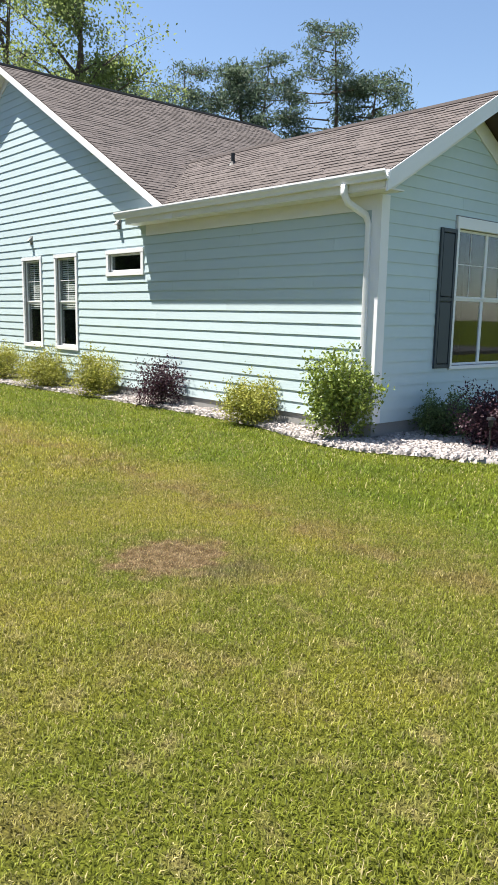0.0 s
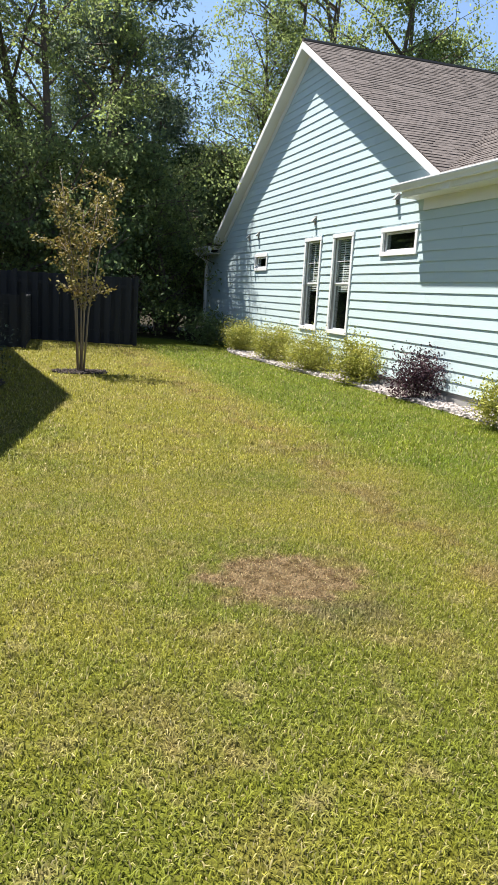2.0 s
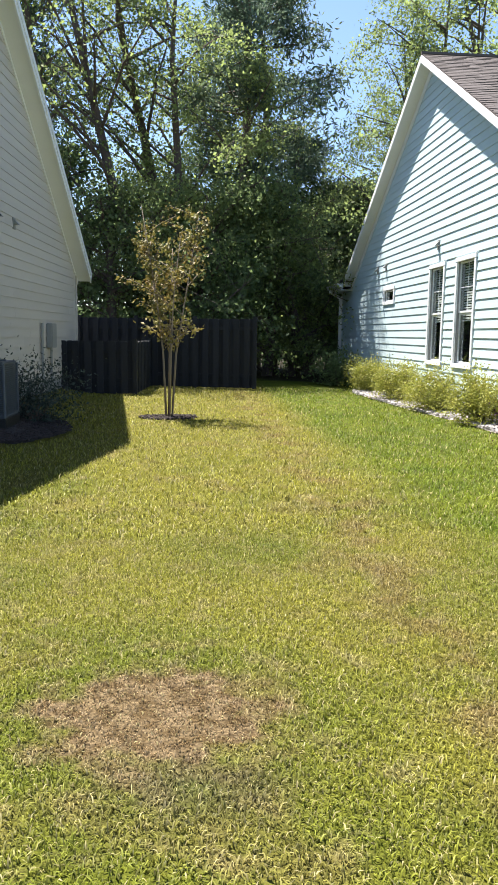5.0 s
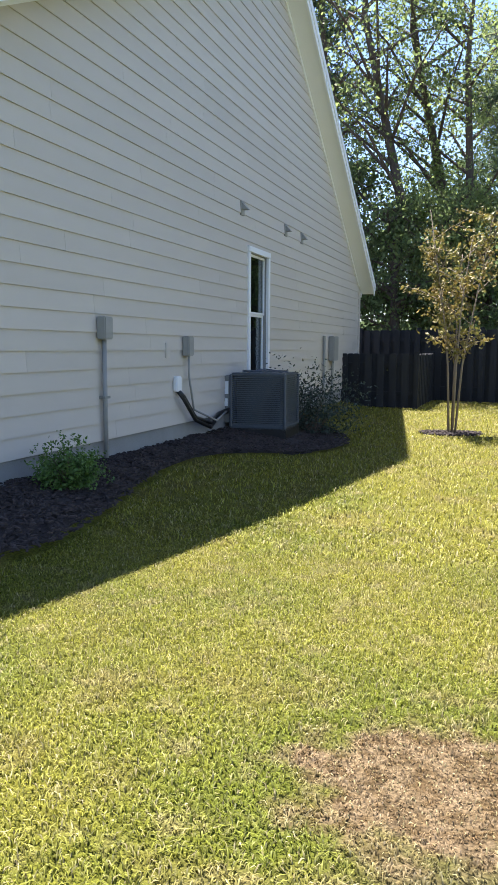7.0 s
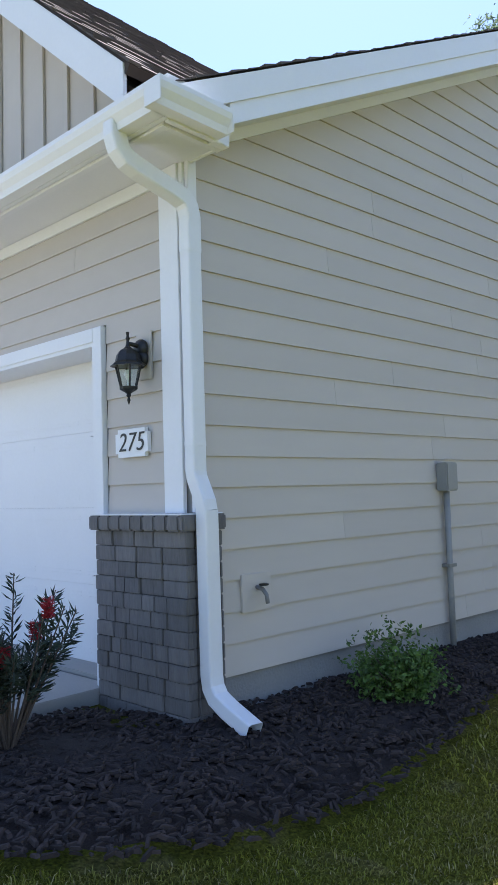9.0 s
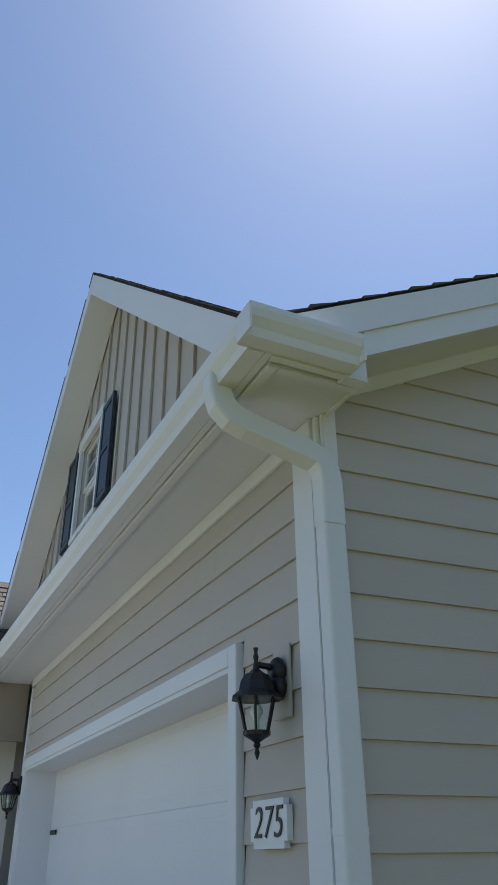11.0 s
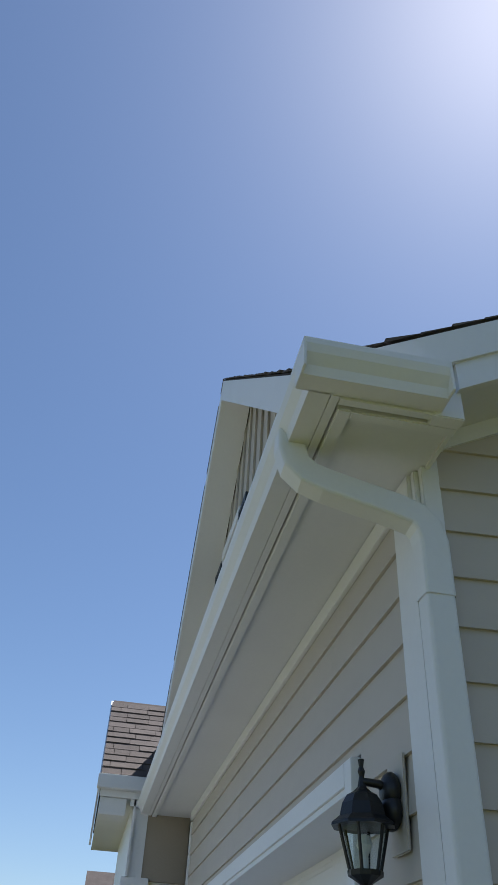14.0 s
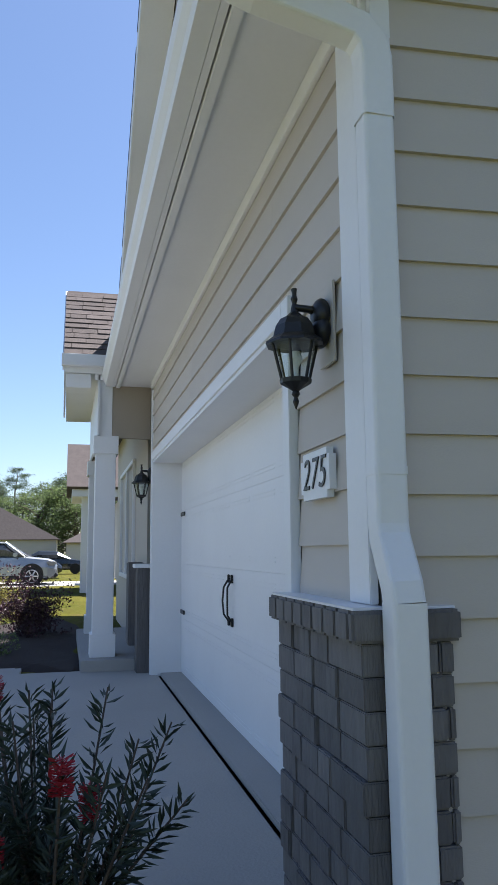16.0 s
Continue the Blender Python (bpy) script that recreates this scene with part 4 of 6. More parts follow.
def lantern(x, y, z, label):
    """A black coach lantern on a curved arm from a backplate on a mounting block; y is the wall's face."""
    t = tagged(empty("wall_lantern", (x, y, z)), label, "lantern", group="coach lanterns")
    x_, y_, z_ = x, y, z
    x = y = z = 0.0
    boxes("mounting_block", [((x_ - 0.075, y_ + 0.003, z_ - 0.1), (x_ + 0.075, y_ + 0.012, z_ + 0.19))], M_GREY, t, bevel=0.004)
    bm = bmesh.new()
    for k in range(2):
        vs = bmesh.ops.create_uvsphere(bm, u_segments=16, v_segments=10, radius=1)["verts"]
        for v in vs:
            v.co = Vector((x + v.co.x * 0.066, y - 0.02 + v.co.y * 0.035, z + 0.11 - k * 0.08 + v.co.z * 0.08))
    part("backplate", bm, M_BLACK, t, smooth=True)
    cy = y - 0.122
    bm = bmesh.new()
    tube(bm, [(x, y - 0.03, z + 0.12), (x, y - 0.06, z + 0.135), (x, cy, z + 0.14)], [0.022, 0.018, 0.016], 8)
    part("arm", bm, M_BLACK, t, smooth=True)
    bm = bmesh.new()
    lathe(bm, [(0.012, 0.27), (0.008, 0.24), (0.014, 0.22), (0.009, 0.2), (0.016, 0.155), (0.034, 0.135), (0.056, 0.12), (0.074, 0.085), (0.084, 0.035), (0.112, 0.008), (0.114, -0.004), (0.084, 0.0)], (x, cy, z - 0.04), 8)
    part("cap", bm, M_BLACK, t)
    bm, bars = bmesh.new(), []
    for k in range(6):
        a = math.pi * 2 * (k + 0.5) / 6
        bar = bmesh.new()
        tube(bar, [(x + 0.086 * math.cos(a), cy + 0.086 * math.sin(a), z - 0.04), (x + 0.052 * math.cos(a), cy + 0.052 * math.sin(a), z - 0.215)], 0.006, 5)
        bars.append(bar)
    lathe(bm, [(0.06, -0.205), (0.058, -0.225), (0.03, -0.245), (0.012, -0.26), (0.016, -0.275), (0.007, -0.29), (0.012, -0.31), (0.002, -0.345)], (x, cy, z), 10)
    cage = part("cage", bm, M_BLACK, t)
    for bar in bars:
        part("bar", bar, M_BLACK, cage)
    bm = bmesh.new()
    rings = [[bm.verts.new((x + r * math.cos(2 * math.pi * (k + 0.5) / 6), cy + r * math.sin(2 * math.pi * (k + 0.5) / 6), z + h)) for k in range(6)] for r, h in ((0.082, -0.045), (0.05, -0.21))]
    for k in range(6):
        bm.faces.new((rings[0][k], rings[0][(k + 1) % 6], rings[1][(k + 1) % 6], rings[1][k]))
    g = part("glass", bm, M_GLASS, cage, "clear glass panes")
    g.visible_shadow = False
    bm = bmesh.new()
    lathe(bm, [(0.012, -0.2), (0.012, -0.15), (0.028, -0.11), (0.02, -0.075), (0.003, -0.07)], (x, cy, z), 12)
    part("bulb", bm, M_BLIND, t, "frosted bulb")
    for ob in t.children:
        if ob.name.startswith("mounting_block"):
            continue
        ob.matrix_parent_inverse = Matrix.Identity(4)
        ob.matrix_basis = Matrix.Diagonal((0.92, 0.92, 0.74, 1))
    return t


lantern(-1.1, 5.838, 2.257, "black coach lantern with clear glass beside the garage door")

# upper front gable with board and batten
GG = Wall((0, 5.8, 0), (1, 0, 0))
GAX, GAZ, GSL = -4.3, 6.75, 0.88
ug = [-7.3, GAX, -0.9]
ut = [GAZ - GSL * 3.0, GAZ, GAZ - GSL * 3.4]
GW = [(-5.2, -4.45, 4.42, 5.36)]
wall_gable = wall_slab("wall_upper_gable", GG, ug, ut, 3.6, GW, M_GREY, "greige board and batten gable above the garage")
u = -7.2
while u < -1.0:
    zt = GAZ - GSL * abs(u - GAX) - 0.05
    for lo, hi in spans(3.65, zt, [(4.3, 5.5)] if -5.35 < u < -4.3 else []):
        boxes("batten", [((u - 0.02, 5.782, lo), (u + 0.02, 5.8, hi))], M_GREY, wall_gable)
    u += 0.3
window("window_6", GG, *GW[0], "small white-trimmed gable window between dark shutters", trim=0.07, head=0.06, bars=1)
shutter(GG, -5.66, -5.3, 4.38, 5.4, "narrow dark shutter on board and batten")
shutter(GG, -4.35, -3.99, 4.38, 5.4, "narrow dark shutter on board and batten")
bm = bmesh.new()
Y0, Y1 = 5.51, 10.5
GT = GAZ + 0.19
for sg in (-1, 1):
    hw = 3.12 if sg < 0 else 3.55
    xe = GAX + sg * hw
    roof_plane(bm, [(GAX, Y0, GT), (xe, Y0, GT - GSL * hw), (xe, Y1, GT - GSL * hw), (GAX, Y1, GT)], 0.06)
part("gable_roof_deck", bm, M_SHINGLE_DECK, house_grey)
for sg, sd, hw in ((-1, 21, 3.12), (1, 22, 3.55)):
    shingles("shingles", (GAX + sg * hw, Y0 - 0.02, GT - GSL * hw + 0.004), (0, 1, 0), (-sg, 0, GSL), 5.0, hw * math.hypot(1, GSL), lambda a, s: True, M_SHINGLE, house_grey, sd)
    bm = bmesh.new()
    for y0, y1, d0, d1 in ((5.498, 5.523, -0.28, -0.02),):
        q = [(GAX, GT + d0), (GAX + sg * (hw - 0.05), GT + d0 - GSL * (hw - 0.05)), (GAX + sg * (hw - 0.05), GT + d1 - GSL * (hw - 0.05)), (GAX, GT + d1)]
        f0, f1 = [bm.verts.new((x, y0, z)) for x, z in q], [bm.verts.new((x, y1, z)) for x, z in q]
        bm.faces.new(f0), bm.faces.new(f1[::-1])
        for i in range(4):
            bm.faces.new((f0[i], f1[i], f1[(i + 1) % 4], f0[(i + 1) % 4]))
    part("gable_rake_board", bm, M_WHITE, house_grey)
    bm = bmesh.new()
    slab(bm, [(GAX, 5.52, GT - 0.26), (GAX + sg * (hw - 0.05), 5.52, GT - 0.26 - GSL * (hw - 0.05)), (GAX + sg * (hw - 0.05), 5.79, GT - 0.26 - GSL * (hw - 0.05)), (GAX, 5.79, GT - 0.26)], 0.012)
    part("gable_soffit", bm, M_SOFFIT, house_grey)

# porch
porch = tagged(empty("porch", (-8.4, 5.6, 0.3)), "white-columned front porch with a small shingled gable roof", "porch", kind="structure")
boxes("porch_floor", [((-10.2, 5.15, 0.0), (-6.8, 8.0, 0.42))], M_CONC, porch, bevel=0.01)
for cx in (-7.18, -9.6):
    boxes("column", [((cx - 0.14, 5.27, 0.42), (cx + 0.12, 5.49, 2.78))], M_WHITE, porch, bevel=0.006)
    boxes("column_cap", [((cx - 0.165, 5.245, 2.6), (cx + 0.145, 5.515, 2.8))], M_WHITE, porch, bevel=0.004)
    boxes("column_base", [((cx - 0.165, 5.245, 0.42), (cx + 0.145, 5.515, 0.66))], M_WHITE, porch, bevel=0.004)
boxes("upper_post", [((-7.3, 5.3, 2.8), (-7.05, 5.44, 3.5))], M_WHITE, porch)
boxes("side_panel", [((-7.12, 5.44, 2.78), (-7.06, 5.87, 3.42))], M_TAN, porch)
boxes("porch_beam", [((-9.75, 5.28, 2.8), (-7.0, 5.3, 3.5)), ((-7.06, 5.24, 3.42), (-7.0, 5.88, 3.5))], M_WHITE, porch)
boxes("porch_ceiling", [((-10.2, 4.93, 3.482), (-6.985, 5.895, 3.5))], M_SOFFIT, porch)
PRX, PRZ, PE = -8.45, 4.93, -6.95
psl = (PRZ - 3.68) / (PE - PRX)
bm = bmesh.new()
for sg in (-1, 1):
    xe = PRX + sg * (PE - PRX)
    roof_plane(bm, [(PRX, 4.92, PRZ), (xe, 4.92, 3.68), (xe, 9.0, 3.68), (PRX, 9.0, PRZ)], 0.06)
part("porch_roof_deck", bm, M_SHINGLE_DECK, porch)
shingles("shingles", (PE + 0.02, 4.9, 3.684), (0, 1, 0), (-1, 0, psl), 2.5, 1.5 * math.hypot(1, psl), lambda a, s: True, M_SHINGLE, porch, 31)
boxes("porch_fascia", [((-6.98, 4.92, 3.48), (-6.95, 5.46, 3.68)), ((-7.3, 4.93, 3.32), (-6.985, 5.2, 3.48)), ((-6.948, 4.88, 3.54), (-6.85, 5.44, 3.67))], M_WHITE, porch, bevel=0.006)
bm = bmesh.new()
for sg in (-1, 1):
    q = [(PRX, PRZ - 0.22), (PRX + sg * 1.5, 3.5), (PRX + sg * 1.5, 3.67), (PRX, PRZ - 0.01)]
    f0, f1 = [bm.verts.new((x, 4.89, z)) for x, z in q], [bm.verts.new((x, 4.915, z)) for x, z in q]
    bm.faces.new(f0), bm.faces.new(f1[::-1])
    for i in range(4):
        bm.faces.new((f0[i], f1[i], f1[(i + 1) % 4], f0[(i + 1) % 4]))
part("porch_rake_board", bm, M_WHITE, porch)
boxes("entry_wall", [((-13.0, 5.9, 0.3), (-7.6, 6.05, 3.5))], M_GREY, porch)
EW = Wall((-7.6, 5.9, 0), (1, 0, 0))
window("window_7", EW, -2.78, -1.68, 1.2, 2.75, "tall white-trimmed porch window", trim=0.07, bars=1)
window("window_8", EW, -4.05, -2.95, 1.2, 2.75, "tall white-trimmed porch window", trim=0.07, bars=1)
boxes("garage_return", [((-6.9, 5.87, 0.3), (-6.74, 6.8, 3.4))], M_GREY, porch)
boxes("stone_return", [((-6.82, 5.7, 0.3), (-6.58, 5.86, 1.36))], M_STONE, porch, bevel=0.01)
boxes("stone_return_cap", [((-6.85, 5.67, 1.361), (-6.55, 5.87, 1.4))], M_WHITE, porch, bevel=0.004)
boxes("stone_wainscot", [((-8.3, 5.72, 0.42), (-7.95, 5.896, 1.4))], M_STONE, porch, bevel=0.01)
lantern(-6.63, 5.845, 2.27, "black coach lantern at the far side of the garage door")

# driveway
drive = tagged(empty("driveway", (-4, 3, 0.3)), "pale concrete driveway with a dark expansion joint", "driveway", kind="structure")
boxes("apron", [((-6.55, 5.925, 0.1), (-1.5, 6.2, 0.33))], M_CONC, drive, bevel=0.004)
boxes("slab", [((-6.9, 2.75, 0.0), (-1.53, 5.9, 0.31))], M_CONC, drive, bevel=0.006)
boxes("slab", [((-6.9, -0.35, 0.0), (-1.45, 2.735, 0.28))], M_CONC, drive, bevel=0.006)
boxes("slab", [((-6.9, -5.0, 0.0), (-1.45, -0.365, 0.26))], M_CONC, drive, bevel=0.006)
boxes("joint", [((-6.55, 5.901, 0.1), (-1.5, 5.924, 0.3))], M_BLACK, drive)
boxes("walk_slab", [((-10.5, 3.55, 0.1), (-6.95, 4.55, 0.3))], M_CONC, drive, bevel=0.006)

# planting beds
rngn = np.random.default_rng(4)


def smooth_loop(pts, n=90):
    """A closed smooth outline through a few control points."""
    p = [Vector((*q, 0)) for q in pts]
    out, k = [], len(p)
    per = max(3, n // k)
    for i in range(k):
        a, b, c, d = (p[(i + j - 1) % k] for j in range(4))
        for s in range(per):
            t = s / per
            out.append(0.5 * ((2 * b) + (c - a) * t + (2 * a - 5 * b + 4 * c - d) * t * t + (3 * b - a - 3 * c + d) * t ** 3))
    return [(v.x, v.y) for v in out]


def inside(poly, x, y):
    """Which of the points (arrays) lie in the polygon."""
    x, y = np.asarray(x, float), np.asarray(y, float)
    c = np.zeros(x.shape, bool)
    for i in range(len(poly)):
        (x0, y0), (x1, y1) = poly[i - 1], poly[i]
        if y0 != y1:
            c ^= ((y0 > y) != (y1 > y)) & (x < (x1 - x0) * (y - y0) / (y1 - y0) + x0)
    return c


def bed(name, outline, material, label, category, lift=0.05):
    """A shallow mounded bed on the ground."""
    loop = smooth_loop(outline)
    bm = bmesh.new()
    vs = [bm.verts.new((x, y, ground_z(x, y) - 0.03)) for x, y in loop]
    es = [bm.edges.new((vs[i - 1], vs[i])) for i in range(len(vs))]
    bmesh.ops.triangle_fill(bm, use_beauty=True, edges=es)
    bmesh.ops.subdivide_edges(bm, edges=[e for e in bm.edges if not e.is_boundary], cuts=3)
    bmesh.ops.triangulate(bm, faces=bm.faces)
    for v in bm.verts:
        if not v.is_boundary:
            v.co.z = ground_z(v.co.x, v.co.y) + lift + 0.02 * noise.noise(v.co * 3)
    ob = part(name, bm, material, smooth=True)
    return tagged(ob, label, category, kind="structure"), loop


MULCH_PTS = [(-0.75, 15.0), (0.45, 14.2), (1.15, 12.8), (1.35, 11.7), (1.05, 10.9), (0.45, 10.3), (0.1, 9.4), (0.12, 8.0), (0.32, 6.7), (0.38, 5.6), (0.1, 4.75), (-0.4, 4.25), (-1.0, 4.15), (-1.4, 4.4), (-1.42, 5.5), (-1.0, 5.95), (-0.85, 8), (-0.7, 12)]
mulch, mulch_loop = bed("mulch_bed", MULCH_PTS, M_MULCH, "dark mulch bed along the greige house wall", "mulch bed")
GRAVEL_PTS = [(8.5, 21.5), (7.3, 20.6), (7.4, 17.2), (7.72, 14.4), (7.75, 11.9), (7.85, 9.6), (7.75, 8.2), (7.38, 6.9), (7.4, 6.1), (7.75, 5.3), (8.3, 4.4), (9.6, 4.1), (11.5, 4.2), (12, 6.5), (9.0, 6.75), (8.5, 9.0)]
gravel, gravel_loop = bed("gravel_bed", GRAVEL_PTS, M_GRAVEL, "pale pinkish gravel bed along the blue house wall", "gravel bed")


def scatter(loop, n, rng):
    a = np.array(loop)
    x, y = rng.uniform(a[:, 0].min(), a[:, 0].max(), n * 8), rng.uniform(a[:, 1].min(), a[:, 1].max(), n * 8)
    ok = inside(loop, x, y)
    return list(zip(x[ok].tolist(), y[ok].tolist()))[:n]


def chips(name, loop, n, sx, sy, sz, material, parent, rng, lift):
    verts, faces = [], []
    cube = np.array([(-1, -1, -1), (1, -1, -1), (1.0, 1, -1), (-1, 1, -1), (-0.7, -0.7, 1), (0.7, -0.7, 1), (0.7, 0.7, 1), (-0.7, 0.7, 1)]) * 0.5
    for x, y in scatter(loop, n, rng):
        a = rng.uniform(0, 6.28)
        k = rng.uniform(0.6, 1.5)
        c, s = math.cos(a), math.sin(a)
        tl = rng.uniform(-0.4, 0.4)
        b = len(verts)
        for px, py, pz in cube * rng.uniform(0.8, 1.2, (8, 3)):
            px, py, pz = px * sx * k, py * sy * k, pz * sz * k
            verts.append((x + c * px - s * py, y + s * px + c * py, ground_z(x, y) + lift + pz + tl * px + 0.02 * noise.noise((x * 3, y * 3, 0))))
        faces += [tuple(b + i for i in f) for f in ((4, 5, 6, 7), (0, 1, 5, 4), (1, 2, 6, 5), (2, 3, 7, 6), (3, 0, 4, 7))]
    ob = raw(name, verts, faces, material, parent)
    ob["kind"] = "stuff"


chips("mulch_chips", mulch_loop, 11000, 0.048, 0.014, 0.01, M_CHIP, mulch, rngn, 0.058)
chips("gravel_stones", gravel_loop, 12000, 0.042, 0.036, 0.026, M_PEB, gravel, rngn, 0.055)

# ---- plants ----


def shrub(name, x, y, w, h, material, label, leaves=1800, size=0.05, seed=1, stems=9, aspect=0.5, loose=0.5, category="shrub"):
    """A bush of thin stems with leaves in clumps along them."""
    rng = np.random.default_rng(seed)
    z0 = ground_z(x, y) + 0.03
    t = tagged(empty(name, (x, y, z0)), label, category)
    bm = bmesh.new()
    cl = []
    for i in range(stems):
        a, r = rng.uniform(0, 6.28), w * 0.5 * rng.uniform(0.35, 0.95)
        top = Vector((x + r * math.cos(a), y + r * math.sin(a), z0 + h * rng.uniform(0.6, 1.0) * (1 - 0.55 * (r / (w * 0.5)) ** 2)))
        mid = Vector((x + 0.4 * r * math.cos(a), y + 0.4 * r * math.sin(a), z0 + 0.45 * (top.z - z0)))
        tube(bm, [(x + 0.03 * math.cos(a), y + 0.03 * math.sin(a), z0 - 0.03), mid, top], [0.009, 0.006, 0.003], 5, cap=False)
        for k in range(7):
            f = 0.35 + 0.65 * k / 6
            c = mid.lerp(top, (f - 0.35) / 0.65)
            for q in range(2):
                o = Vector(rng.normal(size=3)) * w * 0.13
                cl.append(c + o)
    part("woody_stem", bm, M_BARK, t)
    cl = np.array(cl)
    pick = cl[rng.integers(0, len(cl), leaves)] + rng.normal(size=(leaves, 3)) * w * 0.06 * (0.6 + loose)
    pick[:, 2] = np.maximum(pick[:, 2], z0 + 0.03)
    leaf_mesh("foliage", pick, size, material, t, rng=rng, aspect=aspect)
    return t


i = 0
for y, x, w, h in ((20.9, 7.8, 1.15, 0.85), (18.1, 7.85, 1.1, 0.95), (15.9, 7.95, 1.1, 0.9), (13.6, 7.95, 0.95, 0.85)):
    i += 1
    shrub("boxwood_shrub", x, y, w, h, M_LEAF_Y, "rounded yellow-green shrub in the gravel bed", 9500, 0.042, 40 + i, 26, 0.6)
shrub("purple_shrub", 7.98, 11.3, 0.95, 0.85, M_LEAF_P, "open purple-leaved shrub against blue siding", 4200, 0.045, 51, 20, 0.6, 0.6)
shrub("boxwood_shrub", 8.0, 8.75, 0.95, 0.75, M_LEAF_Y, "rounded yellow-green shrub in the gravel bed", 9000, 0.04, 52, 26, 0.6)
shrub("camellia_shrub", 7.95, 6.75, 1.05, 1.42, M_LEAF_C, "upright glossy green shrub at the blue house corner", 7000, 0.06, 53, 22, 0.55, 0.5)
shrub("dark_shrub", 9.6, 6.0, 0.9, 0.75, M_LEAF_D, "low dark green shrub under the front window", 7000, 0.045, 54, 18, 0.5)
shrub("purple_shrub", 9.2, 5.1, 0.95, 0.85, M_LEAF_P, "dense maroon shrub in the gravel bed", 8000, 0.042, 55, 20, 0.6)
shrub("dark_shrub", 7.5, 23.6, 1.7, 0.95, M_LEAF_D, "wide dark green shrub at the far house corner", 2600, 0.09, 56, 16, 0.5)
shrub("boxwood_shrub", -0.2, 7.05, 0.56, 0.36, M_LEAF_G, "small round green shrub in dark mulch", 5200, 0.032, 57, 30, 0.5, 0.1)
shrub("azalea_shrub", 0.62, 12.95, 1.25, 0.95, M_BOTTLE, "loose dark shrub beside the air conditioner", 4200, 0.05, 58, 20, 0.45, 0.9)

# bottlebrush beside the driveway
rng = np.random.default_rng(77)
bb = tagged(empty("bottlebrush_shrub", (-1.1, 4.95, 0.2)), "bottlebrush shrub with narrow leaves and red flowers", "shrub")
bm, lc, ld = bmesh.new(), [], []
tips = []
for i in range(40):
    a, r = rng.uniform(0, 6.28), rng.uniform(0.08, 0.5)
    base = Vector((-1.1, 4.95, 0.2))
    mid = base + Vector((0.45 * r * math.cos(a), 0.45 * r * math.sin(a), rng.uniform(0.25, 0.4)))
    top = base + Vector((r * math.cos(a), r * math.sin(a), rng.uniform(0.5, 0.92)))
    tube(bm, [base, mid, top], [0.008, 0.006, 0.003], 5, cap=False)
    tips.append(top)
    for k in range(70):
        f = k / 70
        c = mid.lerp(top, f)
        ax = (top - mid).normalized()
        o = Vector(rng.normal(size=3))
        o = (o - ax * o.dot(ax)).normalized()
        lc.append(c + o * 0.03 + ax * 0.01)
        ld.append(o * 0.9 + ax * 0.7)
part("woody_stem", bm, M_BARK, bb)
leaf_mesh("foliage", np.array(lc), 0.07, M_BOTTLE, bb, rng=rng, aspect=0.16, dirs=np.array(ld) * 2)
for i in (2, 9, 15, 24, 33):
    bm = bmesh.new()
    p = tips[i]
    for k in range(160):
        o = Vector(rng.normal(size=3))
        o.z *= 0.2
        o.normalize()
        c = p + Vector((0, 0, -0.09 + 0.09 * k / 160))
        tube(bm, [c, c + o * 0.034 + Vector((0, 0, 0.006))], 0.0015, 3, cap=False)
    part("flower", bm, M_RED, bb, "red bottlebrush flower")

# young crape myrtle on the lawn
rng = np.random.default_rng(5)
TX, TY = 2.66, 14.15
ring, ring_loop = bed("tree_ring", [(TX + 0.5 * math.cos(a), TY + 0.4 * math.sin(a)) for a in np.linspace(0, 2 * math.pi, 9)[:-1]], M_MULCH, "mulch ring round the young tree", "mulch ring", 0.02)
chips("mulch_chips", ring_loop, 600, 0.06, 0.02, 0.012, M_CHIP, ring, rng, 0.026)
myrtle = tagged(empty("young_tree", (TX, TY, 0)), "young multi-stemmed tree with sparse bronze leaves", "tree")
bm, pts = bmesh.new(), []
for i in range(5):
    a = 6.28 * i / 5 + rng.uniform(-0.3, 0.3)
    p = Vector((TX + 0.06 * math.cos(a), TY + 0.06 * math.sin(a), 0.02))
    q1 = Vector((TX + 0.13 * math.cos(a), TY + 0.13 * math.sin(a), 1.1))
    q2 = Vector((TX + 0.28 * math.cos(a), TY + 0.28 * math.sin(a), 2.0))
    q3 = Vector((TX + 0.62 * math.cos(a) * rng.uniform(0.5, 1.1), TY + 0.5 * math.sin(a), rng.uniform(2.9, 3.7)))
    tube(bm, [p, q1, q2, q3], [0.02, 0.016, 0.01, 0.004], 7)
    for k in range(15):
        f = rng.uniform(0, 1)
        b = q1.lerp(q2, f) if k < 5 else q2.lerp(q3, f)
        e = b + Vector((rng.normal() * 0.25, rng.normal() * 0.25, rng.uniform(0.1, 0.45)))
        tube(bm, [b, (b + e) / 2 + Vector((0, 0, 0.03)), e], [0.006, 0.005, 0.003], 4, cap=False)
        for s in np.linspace(0.2, 1, 9):
            pts.append(b.lerp(e, s))
part("trunk", bm, M_BARK2, myrtle, smooth=True)
pts = np.array(pts)
pk = pts[rng.integers(0, len(pts), 2600)] + rng.normal(size=(2600, 3)) * 0.05
leaf_mesh("crown", pk, 0.068, M_LEAF_O, myrtle, rng=rng, aspect=0.6)

# ---- fence ----
fence = tagged(empty("fence", (2.5, 20.5, 0)), "black-stained wooden board fence behind the side yard", "fence", kind="structure")


